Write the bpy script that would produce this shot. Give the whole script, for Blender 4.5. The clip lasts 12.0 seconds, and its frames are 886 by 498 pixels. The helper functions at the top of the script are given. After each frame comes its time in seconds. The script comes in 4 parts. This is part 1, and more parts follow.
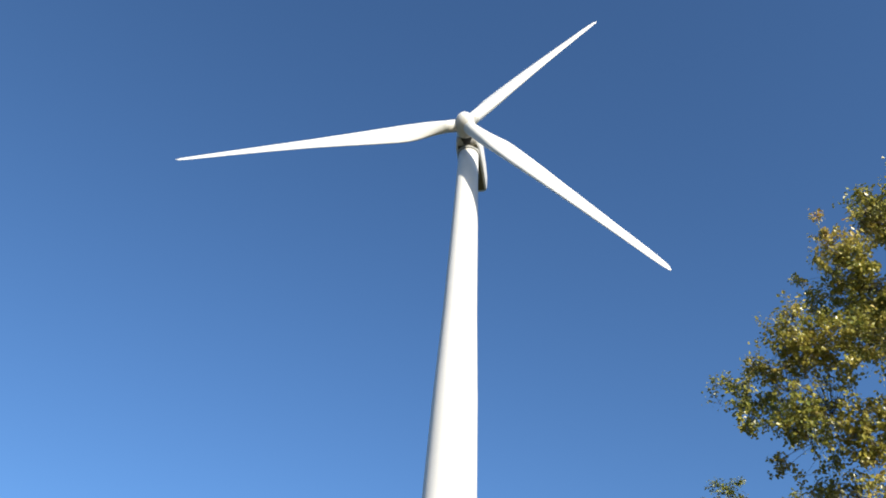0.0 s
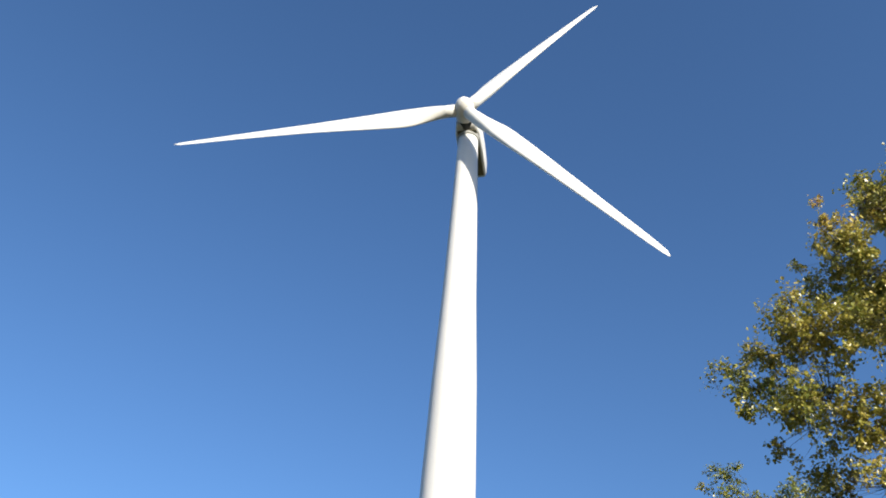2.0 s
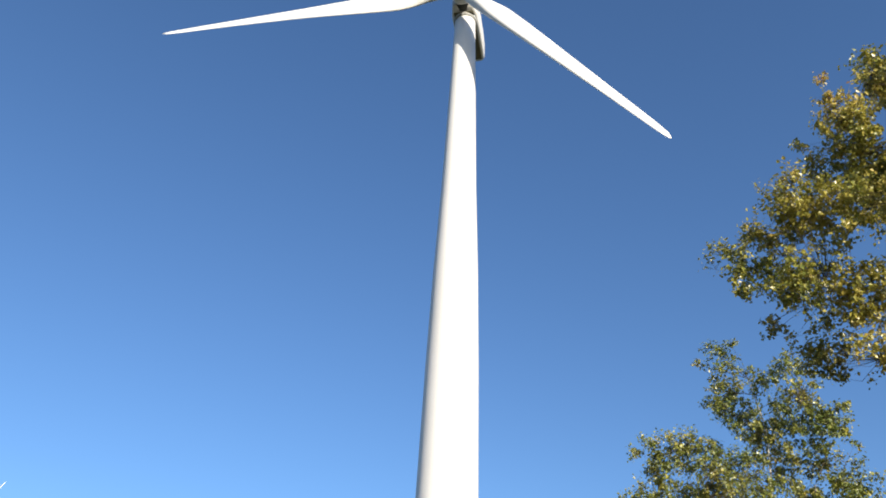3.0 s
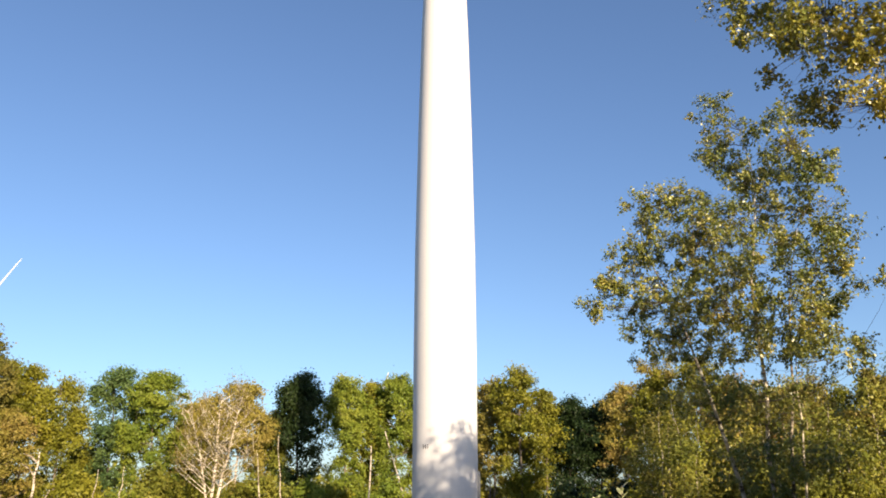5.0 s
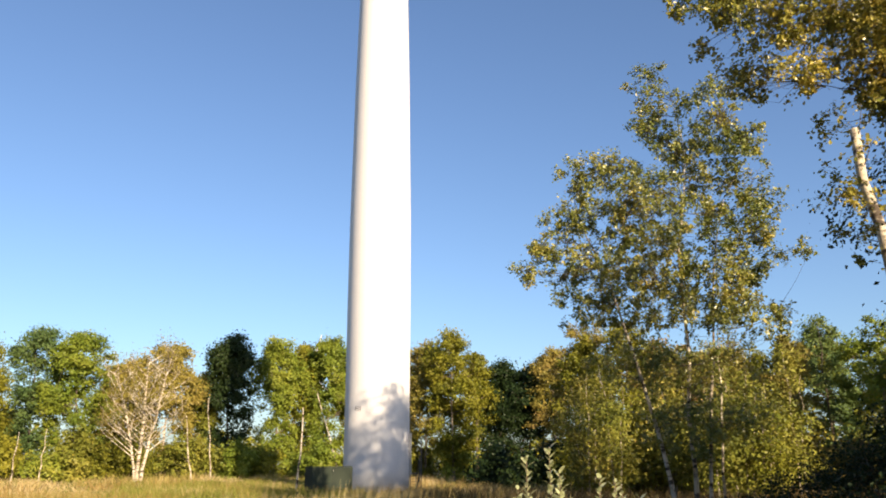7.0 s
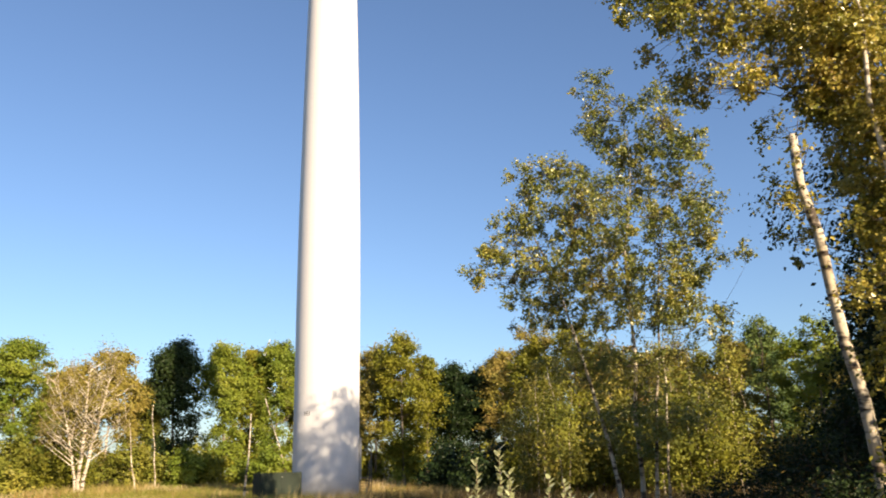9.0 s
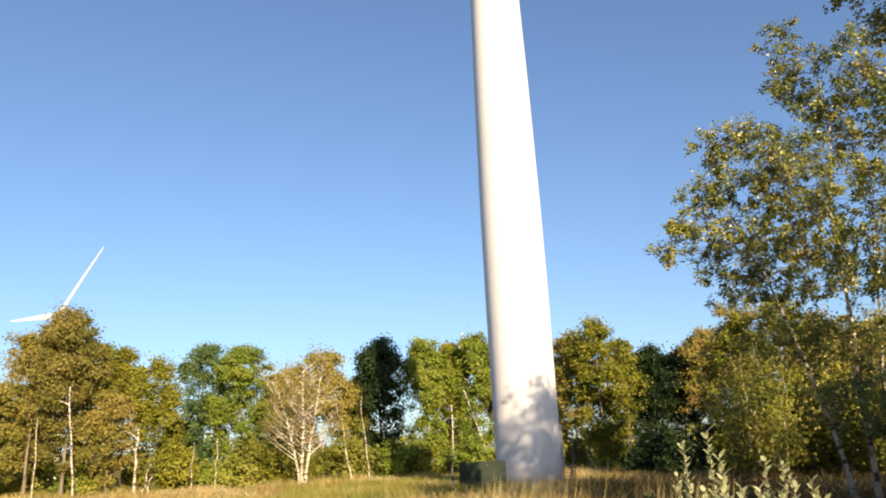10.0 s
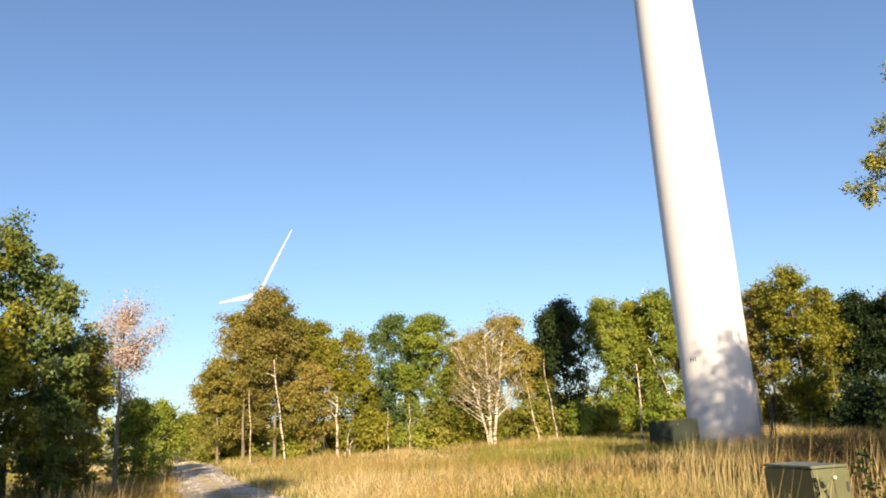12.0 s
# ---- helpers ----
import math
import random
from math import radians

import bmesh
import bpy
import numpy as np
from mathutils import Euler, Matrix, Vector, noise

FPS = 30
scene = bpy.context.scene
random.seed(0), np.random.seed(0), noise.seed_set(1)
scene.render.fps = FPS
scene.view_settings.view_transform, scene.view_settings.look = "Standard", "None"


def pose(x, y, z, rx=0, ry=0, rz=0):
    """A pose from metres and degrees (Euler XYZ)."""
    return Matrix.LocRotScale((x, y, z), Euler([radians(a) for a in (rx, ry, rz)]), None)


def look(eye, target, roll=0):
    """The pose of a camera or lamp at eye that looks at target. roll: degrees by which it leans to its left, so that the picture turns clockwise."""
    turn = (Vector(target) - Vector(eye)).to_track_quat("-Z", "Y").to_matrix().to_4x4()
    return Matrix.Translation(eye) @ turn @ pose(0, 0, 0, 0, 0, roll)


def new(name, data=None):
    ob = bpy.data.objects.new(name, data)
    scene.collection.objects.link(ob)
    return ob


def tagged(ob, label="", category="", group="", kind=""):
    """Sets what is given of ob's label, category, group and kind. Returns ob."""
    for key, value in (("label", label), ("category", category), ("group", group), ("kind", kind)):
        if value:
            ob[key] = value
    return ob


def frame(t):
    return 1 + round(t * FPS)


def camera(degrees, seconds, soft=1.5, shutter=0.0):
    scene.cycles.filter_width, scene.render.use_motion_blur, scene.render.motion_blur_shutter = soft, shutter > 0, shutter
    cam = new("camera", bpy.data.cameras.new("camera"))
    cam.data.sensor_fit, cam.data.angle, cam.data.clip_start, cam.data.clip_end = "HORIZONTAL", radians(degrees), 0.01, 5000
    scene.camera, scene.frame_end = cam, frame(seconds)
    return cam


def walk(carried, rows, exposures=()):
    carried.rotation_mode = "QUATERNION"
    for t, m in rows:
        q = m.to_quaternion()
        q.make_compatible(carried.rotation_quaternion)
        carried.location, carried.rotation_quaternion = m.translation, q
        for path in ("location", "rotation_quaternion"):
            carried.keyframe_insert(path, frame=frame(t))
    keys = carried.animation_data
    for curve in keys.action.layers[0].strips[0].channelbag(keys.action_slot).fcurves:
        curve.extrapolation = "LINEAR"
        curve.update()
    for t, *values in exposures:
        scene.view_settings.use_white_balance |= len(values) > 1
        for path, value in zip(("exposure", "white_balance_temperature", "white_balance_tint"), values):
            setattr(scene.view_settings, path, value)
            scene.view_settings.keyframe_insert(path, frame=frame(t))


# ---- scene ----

# ---- camera: a person standing on a track, turning where they stand ----
EYE = (0.0, 0.0, 1.725)
cam = camera(58.75, 12.0, soft=1.85, shutter=0.12)
TURNS = (
    (0, 134.348, -3.331, -1.186),
    (0.5, 134.266, -3.362, -1.301),
    (1, 134.070, -3.324, -1.318),
    (1.5, 133.839, -3.220, -1.079),
    (2, 133.296, -3.367, -1.286),
    (2.5, 128.696, -2.855, -1.247),
    (3, 125.095, -2.368, -0.466),
    (3.5, 120.805, -1.972, -0.521),
    (3.7, 118.766, -1.777, -0.522),
    (4.1, 114.850, -1.296, -0.408),
    (4.5, 111.391, -0.707, -0.153),
    (4.9, 108.590, -0.139, 0.101),
    (5.3, 106.644, 0.264, 0.232),
    (5.5, 105.918, 0.398, 0.247),
    (6, 105.074, 0.595, 0.268),
    (6.5, 105.169, 0.476, -0.945),
    (7, 105.386, 0.293, -4.661),
    (7.2, 105.240, -0.165, -6.702),
    (7.6, 104.981, -0.823, -10.737),
    (8, 104.808, -0.928, -13.743),
    (8.4, 104.822, -0.436, -14.305),
    (8.8, 105.207, 0.683, -11.005),
    (9, 105.560, 1.387, -8.149),
    (9.5, 105.390, 2.211, -1.232),
    (10, 105.218, 2.803, 6.024),
    (10.5, 104.820, 3.069, 10.660),
    (11, 104.457, 3.545, 14.822),
    (11.5, 104.165, 3.779, 18.727),
    (12, 103.329, 3.817, 19.217),
)
walk(cam, [(t, pose(*EYE, rx, ry, rz)) for t, rx, ry, rz in TURNS], exposures=[(0.0, 0.72, 5980, 8), (2.5, 0.80, 6100, 9), (3.7, 0.74, 6450, 11), (5.3, 0.98, 7250, 16), (12.0, 1.0, 7450, 16)])

# ---- light ----
SUN_EL, SUN_AZ = 19.0, 153.0          # degrees; azimuth clockwise from +y
world = bpy.data.worlds.new("sky")
scene.world = world
world.use_nodes = True
wn = world.node_tree
sky = wn.nodes.new("ShaderNodeTexSky")
sky.sky_type = "NISHITA"
sky.sun_disc = False
sky.sun_elevation, sky.sun_rotation = radians(SUN_EL), radians(SUN_AZ)
sky.air_density, sky.dust_density, sky.ozone_density = 1.0, 1.1, 5.3
wn.nodes["Background"].inputs["Strength"].default_value = 0.105
wn.links.new(sky.outputs[0], wn.nodes["Background"].inputs["Color"])
sun = new("sun", bpy.data.lights.new("sun", "SUN"))
sun.data.energy, sun.data.angle, sun.data.color = 5.0, radians(0.55), (1.0, 0.87, 0.66)
az, el = radians(SUN_AZ), radians(SUN_EL)
SUN_DIR = Vector((math.sin(az) * math.cos(el), math.cos(az) * math.cos(el), math.sin(el)))
sun.matrix_world = look(SUN_DIR * 100, (0, 0, 0))

# ---- materials ----


def material(name, rough=0.6, metal=0.0):
    m = bpy.data.materials.new(name)
    m.use_nodes = True
    b = m.node_tree.nodes["Principled BSDF"]
    b.inputs["Roughness"].default_value, b.inputs["Metallic"].default_value = rough, metal
    return m, m.node_tree.nodes, m.node_tree.links, b


def ramp(nodes, stops):
    r = nodes.new("ShaderNodeValToRGB")
    e = r.color_ramp.elements
    while len(e) < len(stops):
        e.new(0.5)
    for k, (p, c) in zip(e, stops):
        k.position, k.color = p, (*c, 1)
    return r


def noise_tex(nodes, links, scale, detail=4, coords="Object", stretch=None):
    tc = nodes.new("ShaderNodeTexCoord")
    n = nodes.new("ShaderNodeTexNoise")
    n.inputs["Scale"].default_value, n.inputs["Detail"].default_value = scale, detail
    src = tc.outputs[coords]
    if stretch:
        mp = nodes.new("ShaderNodeMapping")
        mp.inputs["Scale"].default_value = stretch
        links.new(src, mp.inputs["Vector"])
        src = mp.outputs[0]
    links.new(src, n.inputs["Vector"])
    return n


def bump(nodes, links, bsdf, height, strength=0.3, dist=0.02):
    b = nodes.new("ShaderNodeBump")
    b.inputs["Strength"].default_value, b.inputs["Distance"].default_value = strength, dist
    links.new(height, b.inputs["Height"])
    links.new(b.outputs[0], bsdf.inputs["Normal"])


def mixed(nodes, links, a, b, fac, mode="MIX"):
    m = nodes.new("ShaderNodeMix")
    m.data_type, m.blend_type = "RGBA", mode
    for sock, val in ((m.inputs[0], fac), (m.inputs[6], a), (m.inputs[7], b)):
        if isinstance(val, (int, float)):
            sock.default_value = val
        elif isinstance(val, tuple):
            sock.default_value = (*val, 1)
        else:
            links.new(val, sock)
    return m.outputs[2]


def painted(name, colour, dirt, rough=0.45, streak=1.0, amount=0.5):
    m, n, l, b = material(name, rough)
    big = noise_tex(n, l, 0.5 * streak, 5, stretch=(1, 1, 0.12))
    fine = noise_tex(n, l, 9 * streak, 6)
    r = ramp(n, ((0.42, (0, 0, 0)), (0.75, (amount, amount, amount))))
    l.new(big.outputs[0], r.inputs[0])
    c = mixed(n, l, colour, dirt, r.outputs[0])
    r2 = ramp(n, ((0.3, (0.93, 0.93, 0.93)), (0.7, (1, 1, 1))))
    l.new(fine.outputs[0], r2.inputs[0])
    l.new(mixed(n, l, c, r2.outputs[0], 1.0, "MULTIPLY"), b.inputs["Base Color"])
    rr = ramp(n, ((0.3, (rough - 0.08,) * 3), (0.7, (rough + 0.12,) * 3)))
    l.new(fine.outputs[0], rr.inputs[0])
    l.new(rr.outputs[0], b.inputs["Roughness"])
    bump(n, l, b, fine.outputs[0], 0.08, 0.01)
    return m


def leafy(name, stops, thin=0.28, rough=0.5, patch_scale=0.35, spread=0.22, gain=1.1):
    """Leaves: each one a colour of its own, with light coming through."""
    m, n, l, b = material(name, rough)
    g = n.new("ShaderNodeNewGeometry")
    patch = noise_tex(n, l, patch_scale, 2)
    add = n.new("ShaderNodeMath")
    add.operation = "MULTIPLY_ADD"
    l.new(patch.outputs[0], add.inputs[0])
    add.inputs[1].default_value = gain
    sub = n.new("ShaderNodeMath")
    sub.operation = "MULTIPLY_ADD"
    l.new(g.outputs["Random Per Island"], sub.inputs[0])
    sub.inputs[1].default_value, sub.inputs[2].default_value = spread, -0.35 + (0.36 - spread) / 2 - (gain - 1.1) * 0.5
    own = n.new("ShaderNodeObjectInfo")
    each = n.new("ShaderNodeMath")
    each.operation = "MULTIPLY_ADD"
    l.new(own.outputs["Random"], each.inputs[0])
    each.inputs[1].default_value = 0.24
    l.new(sub.outputs[0], each.inputs[2])
    l.new(each.outputs[0], add.inputs[2])
    r = ramp(n, stops)
    l.new(add.outputs[0], r.inputs[0])
    l.new(r.outputs[0], b.inputs["Base Color"])
    b.inputs["Specular IOR Level"].default_value = 0.2 if rough >= 0.5 else 0.6
    t = n.new("ShaderNodeBsdfTranslucent")
    l.new(r.outputs[0], t.inputs["Color"])
    mix = n.new("ShaderNodeMixShader")
    mix.inputs[0].default_value = thin
    l.new(b.outputs[0], mix.inputs[1])
    l.new(t.outputs[0], mix.inputs[2])
    l.new(mix.outputs[0], n["Material Output"].inputs["Surface"])
    return m


def bark(name, base, marks, scale=3.0, white=False):
    m, n, l, b = material(name, 0.85)
    bands = noise_tex(n, l, scale, 5, stretch=(1, 1, 2.6) if white else (5, 5, 0.6))
    r = ramp(n, ((0.40, marks), (0.50, base)) if white else ((0.3, marks), (0.7, base)))
    l.new(bands.outputs[0], r.inputs[0])
    blot = noise_tex(n, l, 0.9, 4)
    r2 = ramp(n, ((0.35, (0.52, 0.46, 0.38)), (0.62, (1, 1, 1))))
    l.new(blot.outputs[0], r2.inputs[0])
    l.new(mixed(n, l, r.outputs[0], r2.outputs[0], 1.0, "MULTIPLY"), b.inputs["Base Color"])
    bump(n, l, b, bands.outputs[0], 0.6, 0.02)
    return m


WHITE = painted("turbine_white", (0.68, 0.665, 0.655), (0.55, 0.54, 0.52), 0.6, 1.0, 0.35)
BLADE = painted("blade_white", (0.72, 0.715, 0.70), (0.58, 0.56, 0.52), 0.38, 0.6, 0.4)
JOINT = painted("joint_grey", (0.30, 0.30, 0.29), (0.2, 0.2, 0.2), 0.7)
# Shade under the nacelle, put into a dark mottled colour.
PAN_SHADE = painted("pan_shade_grey", (0.17, 0.155, 0.10), (0.09, 0.08, 0.05), 0.7, 2.0, 0.7)
STEEL = painted("dark_steel", (0.055, 0.057, 0.06), (0.03, 0.03, 0.03), 0.55)
CABINET = painted("cabinet_green", (0.125, 0.145, 0.075), (0.085, 0.08, 0.04), 0.38, 2.0, 0.7)
CABINET_DARK = painted("cabinet_dark_green", (0.020, 0.032, 0.017), (0.012, 0.018, 0.012), 0.8, 2.0, 0.7)
CONCRETE = painted("concrete", (0.36, 0.35, 0.32), (0.2, 0.19, 0.17), 0.85, 3.0, 0.8)
MARK = painted("black_marking", (0.02, 0.02, 0.022), (0.04, 0.04, 0.04), 0.6)
PALE_MARK = painted("pale_lock", (0.75, 0.72, 0.62), (0.6, 0.55, 0.45), 0.4)

L_GREEN = leafy("leaves_green", ((0.2, (0.091, 0.110, 0.014)), (0.5, (0.195, 0.192, 0.022)), (0.75, (0.263, 0.240, 0.029)), (0.98, (0.390, 0.270, 0.039))), 0.22)
L_BRIGHT = leafy("leaves_bright_green", ((0.2, (0.105, 0.157, 0.022)), (0.55, (0.204, 0.243, 0.032)), (0.95, (0.330, 0.292, 0.051))), 0.22)
L_YELLOW = leafy("leaves_yellow_green", ((0.2, (0.113, 0.140, 0.023)), (0.5, (0.213, 0.218, 0.036)), (0.78, (0.313, 0.269, 0.051)), (0.98, (0.414, 0.269, 0.073))), 0.22)
L_ORANGE = leafy("leaves_russet", ((0.2, (0.125, 0.125, 0.025)), (0.55, (0.235, 0.190, 0.046)), (0.80, (0.335, 0.215, 0.078)), (0.98, (0.440, 0.221, 0.094))), 0.22)
L_TAN = leafy("leaves_tan", ((0.2, (0.17, 0.155, 0.030)), (0.55, (0.26, 0.215, 0.045)), (0.98, (0.36, 0.27, 0.075))), 0.2)
L_PINK = leafy("leaves_dry_pink", ((0.2, (0.40, 0.32, 0.25)), (0.6, (0.52, 0.41, 0.33)), (0.95, (0.58, 0.46, 0.40))), 0.35)
L_BLUE = leafy("leaves_blue_green", ((0.2, (0.057, 0.105, 0.035)), (0.55, (0.122, 0.177, 0.050)), (0.95, (0.245, 0.249, 0.062))), 0.22)
L_AUTUMN = leafy("leaves_turning", ((0.2, (0.109, 0.122, 0.023)), (0.5, (0.212, 0.187, 0.036)), (0.75, (0.301, 0.227, 0.059)), (0.98, (0.398, 0.244, 0.120))), 0.22)
# Dark leaf colour that mostly stands in for foliage in deep shade.
L_DARK_SHADE = leafy("leaves_dark_and_shade", ((0.2, (0.015, 0.032, 0.010)), (0.6, (0.022, 0.040, 0.011)), (0.95, (0.04, 0.055, 0.014))), 0.12)
L_NEAR = leafy("leaves_aspen", ((0.1, (0.065, 0.100, 0.022)), (0.40, (0.160, 0.188, 0.036)), (0.62, (0.29, 0.28, 0.050)), (0.86, (0.50, 0.39, 0.095)), (1.0, (0.36, 0.20, 0.06))), 0.25, 0.34, 0.9, 0.36)
L_NEAR2 = leafy("leaves_birch_golden", ((0.1, (0.085, 0.120, 0.024)), (0.36, (0.20, 0.215, 0.038)), (0.58, (0.35, 0.315, 0.055)), (0.86, (0.56, 0.43, 0.10)), (1.0, (0.40, 0.22, 0.07))), 0.32, 0.34, 0.9, 0.36)
L_PALE = leafy("leaves_pale", ((0.2, (0.34, 0.38, 0.17)), (0.6, (0.50, 0.52, 0.28)), (0.95, (0.60, 0.56, 0.34))), 0.3, 0.33)
GRASS = leafy("grass_dry", ((0.0, (0.150, 0.179, 0.028)), (0.25, (0.290, 0.254, 0.064)), (0.50, (0.520, 0.385, 0.156)), (0.9, (0.700, 0.564, 0.331))), 0.3, 0.6, 0.12, 0.40, 2.2)
TAWNY = leafy("grass_tawny", ((0.1, (0.14, 0.11, 0.03)), (0.5, (0.29, 0.19, 0.06)), (0.9, (0.44, 0.30, 0.11))), 0.25, 0.65, 0.3, 0.4)
REED = leafy("grass_stalk", ((0.1, (0.34, 0.27, 0.11)), (0.5, (0.48, 0.38, 0.17)), (0.9, (0.60, 0.50, 0.28))), 0.25, 0.6, 0.35, 0.45)
WEED = leafy("grass_green", ((0.1, (0.10, 0.14, 0.02)), (0.5, (0.20, 0.22, 0.04)), (0.9, (0.36, 0.30, 0.07))), 0.3, 0.6, 0.35, 0.45)
# Withered brown, deepened so it also holds the shade on the ground.
BRACKEN_SHADE = leafy("bracken_shade_brown", ((0.1, (0.05, 0.04, 0.015)), (0.5, (0.11, 0.075, 0.03)), (0.9, (0.20, 0.13, 0.05))), 0.15, 0.7, 0.35, 0.45)
B_WHITE = bark("bark_birch", (0.64, 0.57, 0.45), (0.08, 0.06, 0.045), 3.0, True)
B_GREY = bark("bark_grey", (0.32, 0.27, 0.20), (0.13, 0.10, 0.075))
B_DARK = bark("bark_dark", (0.13, 0.10, 0.07), (0.05, 0.04, 0.03))


def earth(name, stops, scale, rough=0.95):
    m, n, l, b = material(name, rough)
    big = noise_tex(n, l, scale * 0.08, 4)
    fine = noise_tex(n, l, scale * 3, 8)
    r = ramp(n, stops)
    l.new(big.outputs[0], r.inputs[0])
    r2 = ramp(n, ((0.3, (0.55, 0.55, 0.55)), (0.7, (1.15, 1.15, 1.15))))
    l.new(fine.outputs[0], r2.inputs[0])
    l.new(mixed(n, l, r.outputs[0], r2.outputs[0], 1.0, "MULTIPLY"), b.inputs["Base Color"])
    bump(n, l, b, fine.outputs[0], 0.8, 0.05)
    return m


def land(name):
    """Dry meadow round the track, dark woodland floor past the edge of the trees."""
    m, n, l, b = material(name, 0.95)
    tc = n.new("ShaderNodeTexCoord")
    far = n.new("ShaderNodeVectorMath")
    far.operation = "LENGTH"
    l.new(tc.outputs["Object"], far.inputs[0])
    big, fine = noise_tex(n, l, 0.16, 4), noise_tex(n, l, 6, 8)
    edge = n.new("ShaderNodeMath")
    edge.operation = "MULTIPLY_ADD"
    l.new(big.outputs[0], edge.inputs[0])
    edge.inputs[1].default_value = 16
    l.new(far.outputs["Value"], edge.inputs[2])
    step = n.new("ShaderNodeMapRange")
    step.inputs["From Min"].default_value, step.inputs["From Max"].default_value = 78, 90
    l.new(edge.outputs[0], step.inputs["Value"])
    r = ramp(n, ((0.3, (0.09, 0.09, 0.025)), (0.55, (0.19, 0.145, 0.045)), (0.75, (0.25, 0.185, 0.06))))
    l.new(big.outputs[0], r.inputs[0])
    w = ramp(n, ((0.3, (0.025, 0.035, 0.010)), (0.7, (0.06, 0.065, 0.018))))
    l.new(fine.outputs[0], w.inputs[0])
    c = mixed(n, l, r.outputs[0], w.outputs[0], step.outputs[0])
    r2 = ramp(n, ((0.3, (0.55, 0.55, 0.55)), (0.7, (1.0, 1.0, 1.0))))
    l.new(fine.outputs[0], r2.inputs[0])
    l.new(mixed(n, l, c, r2.outputs[0], 1.0, "MULTIPLY"), b.inputs["Base Color"])
    bump(n, l, b, fine.outputs[0], 0.8, 0.05)
    return m


GROUND = land("meadow_and_woodland_floor")
GRAVEL = earth("track_gravel", ((0.32, (0.30, 0.24, 0.17)), (0.48, (0.52, 0.45, 0.36)), (0.75, (0.68, 0.61, 0.51))), 8.0)

# ---- mesh helpers ----


def mesh_of(name, verts, faces, mats, smooth=False, index=None):
    me = bpy.data.meshes.new(name)
    me.from_pydata(verts, [], faces)
    for m in mats if isinstance(mats, (list, tuple)) else [mats]:
        me.materials.append(m)
    if index is not None:
        me.polygons.foreach_set("material_index", index)
    if smooth:
        me.polygons.foreach_set("use_smooth", [True] * len(me.polygons))
    me.update()
    return me


def part(name, data, mat, parent, label="", smooth=False, m=None):
    """One mesh object under a thing or a part, from a bmesh or a mesh."""
    if isinstance(data, bmesh.types.BMesh):
        me = bpy.data.meshes.new(name)
        data.to_mesh(me)
        data.free()
        me.materials.append(mat)
        if smooth:
            me.polygons.foreach_set("use_smooth", [True] * len(me.polygons))
    else:
        me = data
    ob = new(name, me)
    ob.parent = parent
    if m is not None:
        ob.matrix_basis = m
    return tagged(ob, label)


def thing(name, label, category, m=None, group="", kind=""):
    ob = new(name)
    if m is not None:
        ob.matrix_basis = m
    return tagged(ob, label, category, group, kind)


def lathe(profile, sides=48, bm=None):
    """A turned solid from (radius, z) pairs, closed at both ends."""
    bm = bm or bmesh.new()
    rings = [[bm.verts.new((r * math.cos(2 * math.pi * k / sides), r * math.sin(2 * math.pi * k / sides), z)) for k in range(sides)] for r, z in profile]
    for a, b in zip(rings, rings[1:]):
        for k in range(sides):
            bm.faces.new((a[k], a[(k + 1) % sides], b[(k + 1) % sides], b[k]))
    bm.faces.new(rings[0][::-1])
    bm.faces.new(rings[-1])
    return bm


def box(size, at=(0, 0, 0), bevel=0.0, bm=None, taper=None):
    b = bmesh.new()
    bmesh.ops.create_cube(b, size=1.0)
    for v in b.verts:
        if taper and v.co.z > 0:
            v.co.x *= taper[0]
            v.co.y *= taper[1]
        v.co = Vector((v.co.x * size[0] + at[0], v.co.y * size[1] + at[1], v.co.z * size[2] + at[2]))
    if bevel:
        bmesh.ops.bevel(b, geom=b.edges[:], offset=bevel, segments=2, affect="EDGES", clamp_overlap=True)
    if bm is None:
        return b
    me = bpy.data.meshes.new("tmp")
    b.to_mesh(me)
    b.free()
    bm.from_mesh(me)
    bpy.data.meshes.remove(me)
    return bm


class Soup:
    """Gathers tubes and leaves as plain lists, for one mesh."""

    def __init__(self):
        self.v, self.f = [], []

    def tube(self, pts, radii, sides=5):
        start = len(self.v)
        pts = [Vector(p) for p in pts]
        for i, p in enumerate(pts):
            d = (pts[min(i + 1, len(pts) - 1)] - pts[max(i - 1, 0)]).normalized()
            a = d.orthogonal().normalized() if abs(d.z) < 0.95 else Vector((1, 0, 0)).cross(d).normalized()
            b = d.cross(a)
            for k in range(sides):
                w = 2 * math.pi * k / sides
                self.v.append(tuple(p + (a * math.cos(w) + b * math.sin(w)) * radii[i]))
        for i in range(len(pts) - 1):
            for k in range(sides):
                s, t = start + i * sides, start + (i + 1) * sides
                self.f.append((s + k, s + (k + 1) % sides, t + (k + 1) % sides, t + k))
        self.f.append(tuple(range(start + (len(pts) - 1) * sides, start + len(pts) * sides)))

    def mesh(self, name, mat, smooth=True):
        return mesh_of(name, self.v, self.f, mat, smooth)


